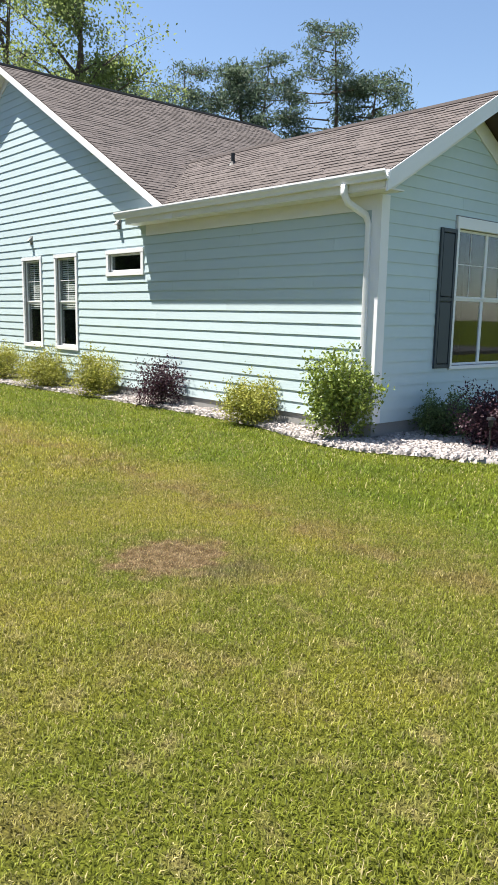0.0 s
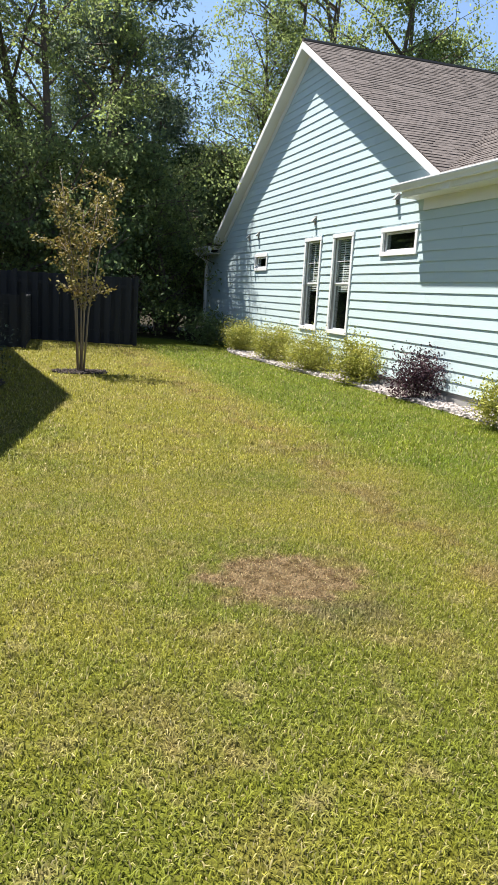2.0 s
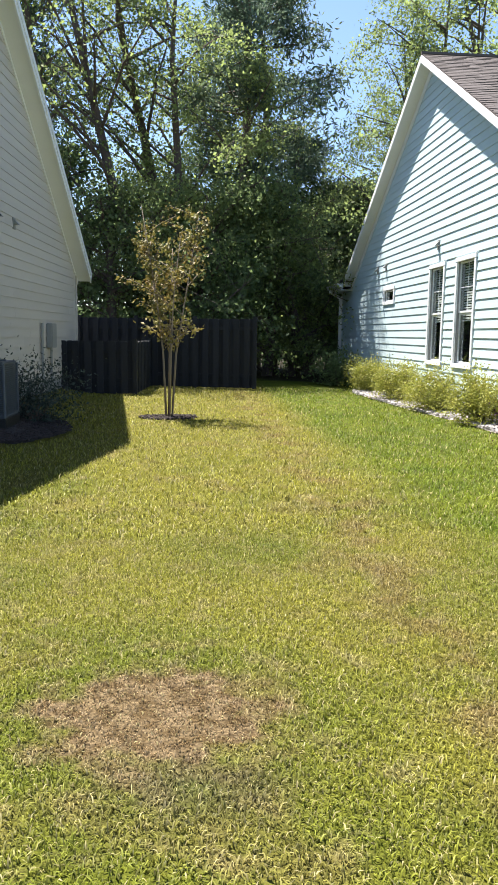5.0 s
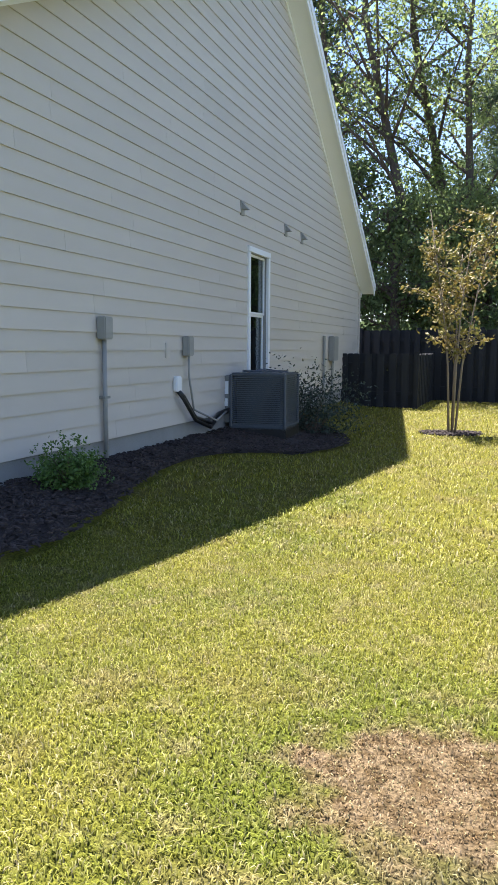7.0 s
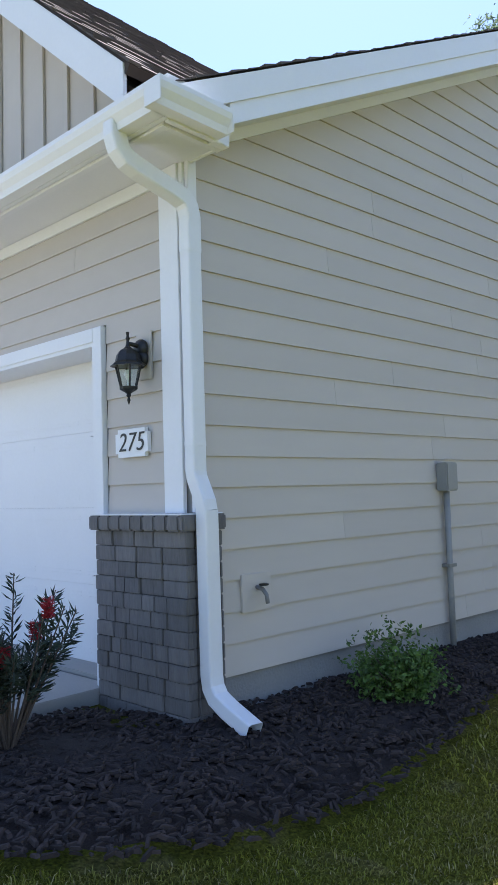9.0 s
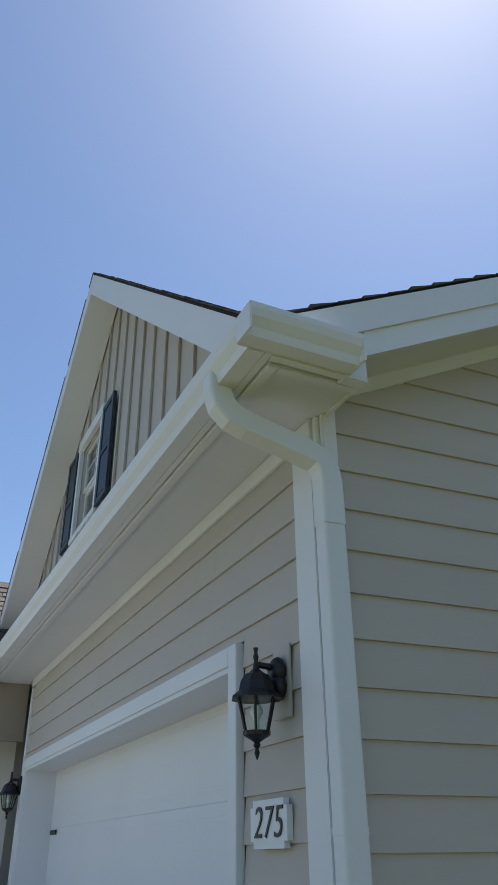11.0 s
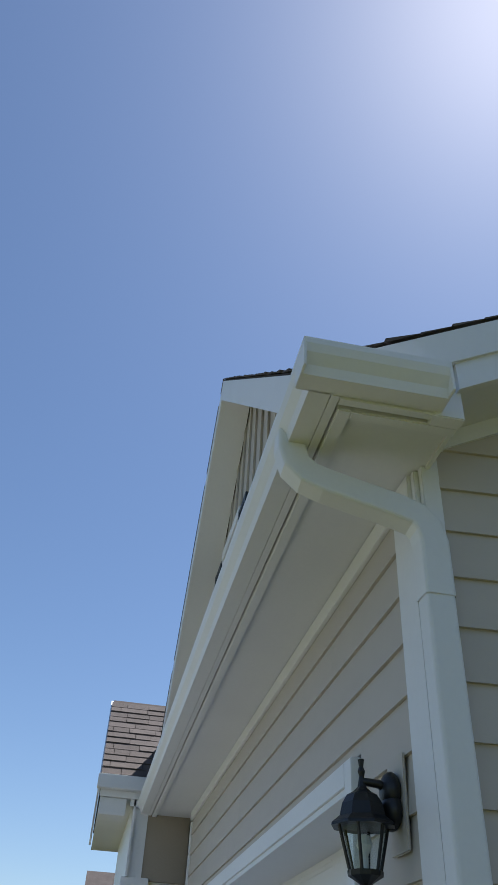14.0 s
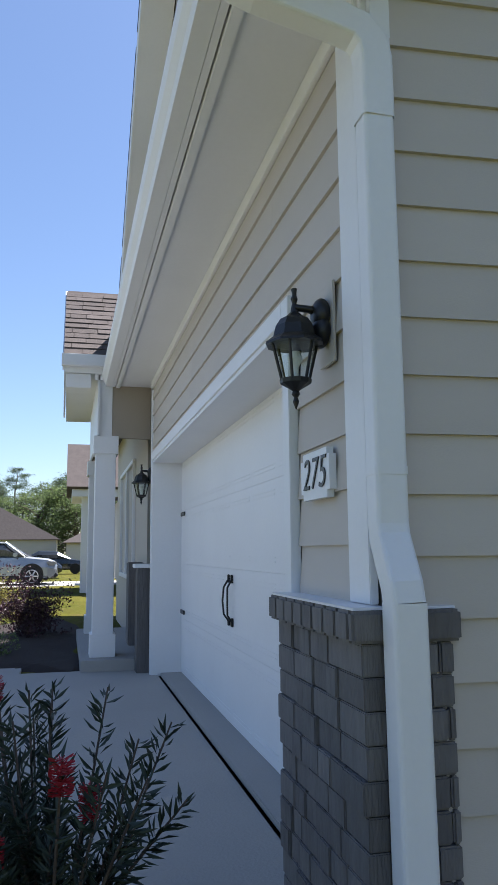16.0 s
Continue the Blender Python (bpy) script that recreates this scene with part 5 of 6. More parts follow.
def fence_run(a, b, h, n_posts):
    a, b = Vector((*a, 0)), Vector((*b, 0))
    d = (b - a).normalized()
    w = Wall((a.x, a.y, 0), d)
    length = (b - a).length
    s, k = 0.0, 0
    while s < length - 0.02:
        e = min(s + 0.14, length)
        out = 0.02 if k % 2 else -0.045
        bm = bmesh.new()
        prism(bm, [(s - 0.01, 0.03), (e + 0.01, 0.03), (e + 0.01, h - 0.03), (e - 0.02, h), (s + 0.02, h), (s - 0.01, h - 0.03)], w, out, out + 0.02)
        part("board", bm, M_FENCE, fence)
        s, k = e, k + 1
    for z in (0.3, h - 0.3):
        bm = bmesh.new()
        prism(bm, [(0, z), (length, z), (length, z + 0.09), (0, z + 0.09)], w, -0.022, 0.018)
        part("rail", bm, M_FENCE, fence)
    for i in range(n_posts):
        u = length * i / (n_posts - 1)
        bm = bmesh.new()
        prism(bm, [(u - 0.05, 0), (u + 0.05, 0), (u + 0.05, h + 0.06), (u - 0.05, h + 0.06)], w, -0.05, 0.05)
        part("post", bm, M_FENCE, fence)


fence_run((0.0, 22.3), (4.75, 21.1), 1.85, 4)
fence_run((-0.1, 19.0), (1.75, 18.9), 1.25, 2)
fence_run((1.75, 18.9), (1.95, 21.8), 1.25, 2)

# ---- air conditioner and services ----
ac = tagged(empty("air_conditioner", (0.1, 11.75, 0.2)), "dark grey outdoor air conditioner with louvred sides", "air conditioner")
AX0, AX1, AY0, AY1, A0, A1 = -0.28, 0.5, 11.6, 12.4, 0.27, 1.02
boxes("pad", [((AX0 - 0.02, AY0 - 0.02, 0.1), (AX1 + 0.02, AY1 + 0.02, 0.25))], M_BLACK, ac, bevel=0.01)
boxes("body", [((AX0 + 0.03, AY0 + 0.03, A0), (AX1 - 0.03, AY1 - 0.03, A1 - 0.03))], M_DARK, ac, bevel=0.05)
for k in range(24):
    z = A0 + 0.03 + k * 0.028
    boxes("louvre", [((AX0, AY0, z), (AX1, AY1, z + 0.02))], M_ACG, ac, bevel=0.006)
boxes("base_tray", [((AX0 - 0.01, AY0 - 0.01, A0 - 0.02), (AX1 + 0.01, AY1 + 0.01, A0 + 0.03))], M_ACG, ac, bevel=0.01)
boxes("top_cover", [((AX0 - 0.01, AY0 - 0.01, A1 - 0.05), (AX1 + 0.01, AY1 + 0.01, A1))], M_ACG, ac, bevel=0.02)
for x, y in ((AX0, AY0), (AX1, AY0), (AX1, AY1), (AX0, AY1)):
    bm = bmesh.new()
    tube(bm, [(x, y, A0), (x, y, A1 - 0.03)], 0.02, 8)
    part("corner_post", bm, M_ACG, ac)
bm = bmesh.new()
for r in (0.1, 0.18, 0.26, 0.33):
    tube(bm, [(0.11 + r * math.cos(a), 12.0 + r * math.sin(a), A1 + 0.02) for a in np.linspace(0, 6.283, 25)], 0.005, 4, cap=False)
for a in np.linspace(0, math.pi, 7)[:-1]:
    tube(bm, [(0.11 - 0.34 * math.cos(a), 12.0 - 0.34 * math.sin(a), A1), (0.11, 12.0, A1 + 0.05), (0.11 + 0.34 * math.cos(a), 12.0 + 0.34 * math.sin(a), A1)], 0.005, 4)
part("fan_guard", bm, M_ACG, ac)
boxes("service_panel", [((AX0 - 0.14, AY0 + 0.02, A0 + 0.05), (AX0 + 0.02, AY0 + 0.3, A1 - 0.04))], M_ACP, ac, bevel=0.008)
boxes("rating_label", [((AX0 - 0.11, AY0 + 0.014, 0.72), (AX0 - 0.04, AY0 + 0.02, 0.9)), ((AX0 - 0.1, AY0 + 0.014, 0.55), (AX0 - 0.05, AY0 + 0.02, 0.66))], M_WHITE, ac)
lines = tagged(empty("refrigerant_lines", (-0.45, 10.2, 0.3)), "black insulated refrigerant lines from wall to unit", "pipe")
for nm, o in (("line", 0.0), ("line", 0.03)):
    bm = bmesh.new()
    tube(bm, [GS.p(4.15, 0.88, 0.02), GS.p(4.2, 0.78 - o, 0.1), GS.p(4.5, 0.5 - o, 0.12), GS.p(4.9, 0.4 - o * 2, 0.16), (-0.36, 11.3, 0.47 - o), (-0.3, 11.65, 0.52 - o)], 0.025, 8)
    part(nm, bm, M_BLACK, lines, smooth=True)
boxes("wall_cover", [((4.08, 0.015, 0.84), (4.22, 0.07, 1.02))], M_WHITE, lines, bevel=0.01, m=GS.m())
disc = tagged(empty("disconnect_box", GS.p(4.42, 1.26, 0.02)), "grey electrical disconnect box with a whip cable", "electrical box")
boxes("box", [((4.34, 0.017, 1.26), (4.5, 0.11, 1.5))], M_PVC, disc, bevel=0.012, m=GS.m())
bm = bmesh.new()
tube(bm, [GS.p(4.42, 1.27, 0.07), GS.p(4.43, 1.0, 0.07), GS.p(4.5, 0.6, 0.1), GS.p(5.0, 0.42, 0.2), (-0.33, 11.64, 0.5)], 0.014, 8)
part("whip", bm, M_PVC, disc, smooth=True)
junction = tagged(empty("junction_box", GS.p(3.95, 1.2, 0.02)), "small painted junction plate on greige siding", "electrical box")
boxes("plate", [((3.88, 0.012, 1.24), (3.98, 0.03, 1.42))], M_GREY, junction, bevel=0.004, m=GS.m())
riser = tagged(empty("conduit_riser", GS.p(2.45, 0.2, 0.05)), "grey conduit riser with a square box on top", "conduit")
boxes("box", [((2.38, 0.017, 1.44), (2.53, 0.12, 1.66))], M_PVC, riser, bevel=0.01, m=GS.m())
bm = bmesh.new()
tube(bm, [GS.p(2.46, 0.1, 0.055), GS.p(2.46, 1.45, 0.055)], 0.024, 12)
part("pipe", bm, M_PVC, riser, smooth=True)
boxes("strap", [((2.41, 0.015, 0.86), (2.51, 0.085, 0.885))], M_ACP, riser, m=GS.m())
faucet = tagged(empty("hose_faucet", GS.p(0.44, 0.9, 0.03)), "brass hose faucet on a square block", "faucet")
boxes("block", [((0.32, 0.012, 0.78), (0.56, 0.03, 1.0))], M_GREY, faucet, bevel=0.004, m=GS.m())
bm = bmesh.new()
tube(bm, [GS.p(0.44, 0.92, 0.02), GS.p(0.44, 0.91, 0.08), GS.p(0.44, 0.88, 0.11), GS.p(0.44, 0.83, 0.12)], 0.013, 8)
part("spout", bm, M_ACP, faucet, smooth=True)
bm = bmesh.new()
lathe(bm, [(0.02, 0.0), (0.03, 0.004), (0.03, 0.012), (0.01, 0.016)], GS.p(0.44, 0.93, 0.09), 12)
part("handle", bm, M_BLACK, faucet)
for u in (6.42, 8.55, 9.55):
    vent_hood("wall_vent", GS, u, 3.36, "small greige wall vent hood under the gable")
meter = tagged(empty("electric_meter", GS.p(11.5, 1.1, 0.02)), "grey electric meter with conduits near the rear corner", "electric meter")
boxes("box", [((11.7, 0.017, 1.1), (12.1, 0.15, 1.62))], M_PVC, meter, bevel=0.015, m=GS.m())
bm = bmesh.new()
tube(bm, [GS.p(11.2, 0.2, 0.06), GS.p(11.2, 1.62, 0.06)], 0.03, 10)
tube(bm, [GS.p(11.9, 0.2, 0.07), GS.p(11.9, 1.1, 0.07)], 0.03, 10)
part("conduit", bm, M_PVC, meter)
window("window_9", GS, *G_OPEN[0], "tall white-trimmed double-hung window in greige siding", blinds=0.0)
boxes("rear_corner_board", [((14.75, 0.012, 0.4), (14.92, 0.03, 2.95))], M_GREY, house_grey, m=GS.m())

# ---- woods ----


def pine(seed, h):
    """A tall pine: bare lower trunk, whorled limbs, needle tufts."""
    rng = np.random.default_rng(seed)
    t = tagged(empty("pine_tree"), "tall dark green pine with a bare lower trunk", "tree", group="woods behind the houses")
    bm = bmesh.new()
    tube(bm, [(0, 0, -0.2), (0.05, 0.02, h * 0.4), (rng.normal() * 0.2, rng.normal() * 0.2, h * 0.75), (rng.normal() * 0.3, 0, h)], [0.24, 0.18, 0.11, 0.03], 9)
    pts = []
    for i in range(46):
        f = rng.uniform(0.36, 1.0)
        z, a = h * f, rng.uniform(0, 6.28)
        ln = (0.5 + 2.6 * math.sin(math.pi * min(1, (1.04 - f) / 0.68)) ** 0.8) * rng.uniform(0.6, 1.1)
        e = Vector((ln * math.cos(a), ln * math.sin(a), z + ln * rng.uniform(-0.05, 0.3)))
        m = Vector((0.5 * e.x, 0.5 * e.y, z + 0.02))
        tube(bm, [(0, 0, z), m, e], [0.05, 0.035, 0.012], 4, cap=False)
        for k in range(4):
            c = m.lerp(e, 0.3 + 0.23 * k) + Vector(rng.normal(size=3)) * 0.2
            pts.append(c)
    part("trunk", bm, M_BARK, t)
    pts = np.array(pts)
    pk = pts[rng.integers(0, len(pts), 11500)] + rng.normal(size=(11500, 3)) * [0.4, 0.4, 0.17]
    leaf_mesh("crown", pk, 0.27, M_NEEDLE, t, rng=rng, aspect=0.26)
    return t


def broadleaf(seed, h, material, leaves=10000, size=0.15, low=0.2, spread=0.32, label="tall broadleaf tree in fresh spring leaf"):
    """A forking trunk with limbs, twigs and clumps of leaves with gaps."""
    rng = np.random.default_rng(seed)
    t = tagged(empty("broadleaf_tree"), label, "tree", group="woods behind the houses")
    bm, pts = bmesh.new(), []
    tr = [Vector((0, 0, -0.2)), Vector((rng.normal() * 0.2, rng.normal() * 0.2, h * 0.35)), Vector((rng.normal() * 0.5, rng.normal() * 0.5, h * 0.7)), Vector((rng.normal() * 0.6, rng.normal() * 0.6, h * 0.97))]
    tube(bm, tr, [0.2, 0.15, 0.09, 0.02], 8)
    for i in range(24):
        f = rng.uniform(low, 0.97)
        b = tr[1].lerp(tr[2], (f - 0.35) / 0.35) if 0.35 < f < 0.7 else (tr[2].lerp(tr[3], (f - 0.7) / 0.27) if f >= 0.7 else tr[0].lerp(tr[1], f / 0.35))
        a = rng.uniform(0, 6.28)
        ln = h * spread * rng.uniform(0.5, 1.0) * (1.15 - 0.7 * f)
        e = b + Vector((ln * math.cos(a), ln * math.sin(a), ln * rng.uniform(0.2, 0.8)))
        m = b.lerp(e, 0.5) + Vector((0, 0, 0.1 * ln))
        tube(bm, [b, m, e], [0.06, 0.035, 0.012], 5, cap=False)
        for k in range(6):
            c = m.lerp(e, rng.uniform(-0.4, 1.05))
            tw = c + Vector(rng.normal(size=3)) * ln * 0.26
            tube(bm, [c, tw], [0.014, 0.005], 3, cap=False)
            pts += [tw, c.lerp(tw, 0.6)]
    part("trunk", bm, M_BARK, t)
    pts = np.array(pts)
    if leaves:
        pk = pts[rng.integers(0, len(pts), leaves)] + rng.normal(size=(leaves, 3)) * np.where(rng.random((leaves, 1)) < 0.75, 1.0, 1.9) * [0.27, 0.27, 0.15]
        leaf_mesh("crown", pk, size, material, t, rng=rng, aspect=0.62)
    return t


kinds = [pine(101, 15), pine(102, 18), broadleaf(103, 13, M_LEAF_L, 16000, 0.115, 0.14), broadleaf(104, 16, M_LEAF_L, 18500, 0.115, 0.12), broadleaf(105, 11, M_LEAF_F, 9000, 0.16, low=0.1), broadleaf(106, 5.5, M_LEAF_D, 8500, 0.13, 0.03, 0.5, "leafy dark understorey tree at the wood's edge"),
         broadleaf(107, 15, M_LEAF_L, 2600, 0.13, label="tall bare-limbed tree just coming into leaf"),
         broadleaf(108, 6.5, M_LEAF_L, 11000, 0.11, 0.04, 0.45, "leafy light green sapling at the wood's edge")]
spots = [
    # kind, x, y, scale
    (6, 0.2, 26.5, 1.05), (6, -1.5, 27.0, 1.0), (3, 2.7, 27.2, 0.95), (1, 5.0, 29.2, 0.98), (0, 7.3, 31.5, 0.62), (4, 8.6, 31.0, 0.7), (6, 1.5, 28.5, 1.1), (3, 12.9, 31.0, 1.0), (0, 9.2, 30.5, 0.5), (3, 11.3, 31.5, 0.8),
    (0, 6.0, 35, 1.1), (4, 2.5, 34, 0.8), (1, -3, 31, 1.0), (3, -4.5, 28, 1.0), (2, -7, 27, 1.0), (1, -9, 30, 1.0), (6, 13.5, 30.0, 1.1), (6, 15.0, 31.0, 1.05), (2, 17.2, 32.0, 1.25), (3, 18.6, 33.0, 1.1),
    (0, 21.5, 35.5, 0.92), (0, 24.0, 35.0, 0.9), (1, 26.0, 34.5, 0.78), (0, 28.6, 33.5, 0.98), (1, 30.0, 32.5, 0.84), (1, 33.0, 30.5, 0.92), (0, 35.0, 29.0, 1.0), (1, 36.5, 26.5, 0.68), (2, 39, 22.5, 0.95), (2, 43, 21, 0.9),
    (5, 0.8, 25.2, 1.0), (5, 3.3, 25.8, 1.1), (5, 5.8, 28.2, 1.1), (5, 7.6, 29.6, 1.1), (5, 9.5, 30.5, 1.2), (5, 11.0, 32.0, 1.2), (5, -2.0, 26.5, 1.3), (5, 6.6, 33.5, 1.3), (7, 1.7, 25.6, 0.9), (7, 4.4, 26.4, 1.0), (7, 6.7, 28.2, 0.9), (7, 8.4, 30.0, 1.0), (2, 4.3, 27.6, 0.85), (7, 10.4, 30.0, 1.1), (5, 3.0, 31.5, 1.2), (5, 5.2, 32.5, 1.2), (5, 8.0, 34.0, 1.2), (5, 10.2, 34.5, 1.2), (5, 0.2, 32.0, 1.2), (5, 12.8, 30.2, 1.1),
]
rt = random.Random(8)
used = set()
for k, x, y, s in spots:
    m = pose(x, y, ground_z(x, y), 0, 0, rt.uniform(0, 360)) @ Matrix.Diagonal((s, s, s * rt.uniform(0.94, 1.06), 1))
    src = kinds[k]
    if k not in used:
        used.add(k)
        src.matrix_basis = m
        continue
    ob = copy_thing(src, m)
    ob.matrix_basis = m
woods = tagged(raw("distant_woods", [(-70, 62, -1), (95, 62, -1), (95, 62, 3.5), (-70, 62, 3.5)], [(0, 1, 2, 3)], M_LEAF_D), "dark mass of distant woods", "woods", kind="structure")

# ---- lawn blades ----


def blades(name, x0, x1, y0, y1, n, length, width, seed):
    rng = np.random.default_rng(seed)
    x, y = rng.uniform(x0, x1, n), rng.uniform(y0, y1, n)
    ok = ~(inside(mulch_loop, x, y) | inside(gravel_loop, x, y) | inside(ring_loop, x, y) | ((x < -1.45) & (x > -6.9) & (y < 6.1)) | (x > 8.3) | ((x < GX + 0.06 * (y - GY)) & (y > GY)))
    x, y = x[ok], y[ok]
    n = len(x)
    dead = np.exp(-(((x - 2.88) / 0.46) ** 2 + ((y - 3.87) / 0.42) ** 2) ** 2)
    z = ground_z(x, y)
    a = rng.uniform(0, 2 * np.pi, n)
    ln = length * rng.uniform(0.5, 1.3, n) * (1 - 0.55 * dead)
    lean = rng.uniform(0.5, 1.5, n)
    dx, dy = np.cos(a), np.sin(a)
    w = width * rng.uniform(0.6, 1.3, n)
    v = np.empty((n, 5, 3))
    for i, (f, ww) in enumerate(((0.0, 1.0), (0.55, 0.85))):
        h, o = ln * f * np.cos(lean * f), ln * f * np.sin(lean * f)
        for j, sg in enumerate((-0.5, 0.5)):
            v[:, 2 * i + j] = np.stack([x + dx * o - dy * w * ww * sg, y + dy * o + dx * w * ww * sg, z + h - 0.004 * (f == 0)], 1)
    h, o = ln * np.cos(lean), ln * np.sin(lean)
    v[:, 4] = np.stack([x + dx * o, y + dy * o, z + h], 1)
    me = bpy.data.meshes.new(name)
    me.vertices.add(5 * n)
    me.vertices.foreach_set("co", v.ravel())
    b = (np.arange(n) * 5)[:, None]
    me.loops.add(7 * n)
    me.loops.foreach_set("vertex_index", np.concatenate([b + [0, 1, 3, 2], b + [2, 3, 4]], 1).ravel().astype(np.int32))
    me.polygons.add(2 * n)
    st = (np.arange(n) * 7)[:, None] + [0, 4]
    me.polygons.foreach_set("loop_start", st.ravel().astype(np.int32))
    me.polygons.foreach_set("loop_total", np.tile([4, 3], n).astype(np.int32))
    me.update(calc_edges=True)
    return tagged(link(name, me, M_BLADE), "short mown grass blades", "grass", kind="stuff")


blades("grass", -0.2, 5.4, 0.3, 6.4, 340000, 0.031, 0.0046, 1)
blades("grass", -1.2, 5.4, 6.4, 7.3, 16000, 0.045, 0.0075, 5)
blades("grass", -1.2, -0.2, 1.5, 6.4, 14000, 0.045, 0.0065, 6)
blades("grass", -0.6, 8.2, 7.2, 13.0, 50000, 0.055, 0.009, 2)
blades("grass", 5.4, 9.0, 1.0, 7.3, 30000, 0.055, 0.008, 3)
blades("grass", -1.3, 9.0, -3.5, 1.0, 26000, 0.05, 0.007, 7)
blades("grass", -0.5, 8.3, 13.0, 22.0, 30000, 0.06, 0.013, 4)

# ---- across the street and next door ----
suv = tagged(empty("suv", (-29.5, 2.3, 0.3)), "silver estate car parked nose-in on a driveway", "car")
SX, SY, SZ = -29.5, 4.66, float(ground_z(-29.5, 5.0)) + 0.08


def car_shell(name, stations, material, parent, at):
    """A hull lofted along the car: each station is (along, bottom, top, half width below, half width above)."""
    bm = bmesh.new()
    rings = []
    for a, z0, z1, w0, w1 in stations:
        zm = z0 + 0.55 * (z1 - z0)
        prof = [(-w0 * 0.9, z0), (-w0, z0 + 0.12 * (z1 - z0)), (-w0, zm), (-w1, z1 - 0.05), (-w1 + 0.09, z1), (w1 - 0.09, z1), (w1, z1 - 0.05), (w0, zm), (w0, z0 + 0.12 * (z1 - z0)), (w0 * 0.9, z0)]
        rings.append([bm.verts.new((at[0] + x, at[1] - a, at[2] + z)) for x, z in prof])
    for ra, rb in zip(rings, rings[1:]):
        for i in range(len(ra)):
            bm.faces.new((ra[i], ra[(i + 1) % len(ra)], rb[(i + 1) % len(ra)], rb[i]))
    bm.faces.new(rings[0]), bm.faces.new(rings[-1][::-1])
    return part(name, bm, material, parent, smooth=False)


AT = (SX, SY, SZ)
car_shell("body", [(0.0, 0.4, 0.72, 0.72, 0.66), (0.1, 0.3, 0.9, 0.84, 0.74), (0.35, 0.27, 1.0, 0.9, 0.8), (1.3, 0.27, 1.1, 0.92, 0.84), (2.5, 0.27, 1.09, 0.92, 0.87), (4.0, 0.27, 1.1, 0.92, 0.86), (4.5, 0.3, 1.08, 0.88, 0.8), (4.62, 0.42, 0.95, 0.78, 0.72)], M_CAR, suv, AT)
car_shell("greenhouse", [(1.15, 1.04, 1.09, 0.8, 0.78), (1.9, 1.04, 1.58, 0.84, 0.64), (2.4, 1.04, 1.63, 0.84, 0.66), (3.8, 1.04, 1.6, 0.84, 0.65), (4.45, 1.04, 1.12, 0.8, 0.74)], M_CARGLASS, suv, AT)
car_shell("roof", [(1.85, 1.57, 1.6, 0.66, 0.64), (2.4, 1.6, 1.69, 0.68, 0.64), (3.8, 1.58, 1.67, 0.67, 0.62), (4.05, 1.5, 1.56, 0.66, 0.62)], M_CAR, suv, AT)
for sg in (-1, 1):
    for a0, a1 in ((1.2, 1.92), (2.72, 2.7), (3.62, 3.55), (4.4, 3.85)):
        bm = bmesh.new()
        tube(bm, [(SX + sg * 0.85, SY - a0, SZ + 1.08), (SX + sg * 0.8, SY - (a0 + a1) / 2, SZ + 1.36), (SX + sg * 0.665, SY - a1, SZ + 1.62)], 0.035, 6)
        part("pillar", bm, M_CAR, suv)
    boxes("headlight", [((SX + sg * 0.55, SY - 0.42, SZ + 0.76), (SX + sg * 0.885, SY - 0.04, SZ + 0.9))], M_ACP, suv, bevel=0.04)
    boxes("wing_mirror", [((SX + sg * 0.9, SY - 1.62, SZ + 1.08), (SX + sg * 1.08, SY - 1.46, SZ + 1.24))], M_CAR, suv, bevel=0.03)
    boxes("sill", [((SX + sg * 0.86, SY - 3.4, SZ + 0.25), (SX + sg * 0.93, SY - 1.25, SZ + 0.4))], M_TYRE, suv, bevel=0.02)
for a in (0.92, 3.68):
    for sg in (-1, 1):
        wx = SX + sg * 0.83
        bm = bmesh.new()
        tube(bm, [(SX + sg * 0.7, SY - a, SZ + 0.4), (SX + sg * 0.924, SY - a, SZ + 0.4)], 0.43, 28)
        part("wheel_arch", bm, M_TYRE, suv, "black wheel arch")
        bm = bmesh.new()
        tube(bm, [(wx - 0.11, SY - a, SZ + 0.35), (wx - 0.09, SY - a, SZ + 0.35), (wx + 0.09, SY - a, SZ + 0.35), (wx + 0.11, SY - a, SZ + 0.35)], [0.33, 0.35, 0.35, 0.33], 28)
        tyre = part("wheel", bm, M_TYRE, suv)
        bm = bmesh.new()
        for k in range(6):
            an = 6.283 * k / 6
            tube(bm, [(wx + sg * 0.115, SY - a, SZ + 0.35), (wx + sg * 0.115, SY - a + 0.23 * math.cos(an), SZ + 0.35 + 0.23 * math.sin(an))], [0.035, 0.025], 5)
        tube(bm, [(wx + sg * 0.112, SY - a + 0.235 * math.cos(t), SZ + 0.35 + 0.235 * math.sin(t)) for t in np.linspace(0, 6.283, 25)], 0.018, 5, cap=False)
        part("rim", bm, M_RIM, tyre)
boxes("bumper", [((SX - 0.8, SY - 0.3, SZ + 0.28), (SX + 0.84, SY + 0.03, SZ + 0.46))], M_TYRE, suv, bevel=0.05)
boxes("grille", [((SX - 0.5, SY - 0.1, SZ + 0.58), (SX + 0.5, SY + 0.015, SZ + 0.74))], M_TYRE, suv, bevel=0.02)


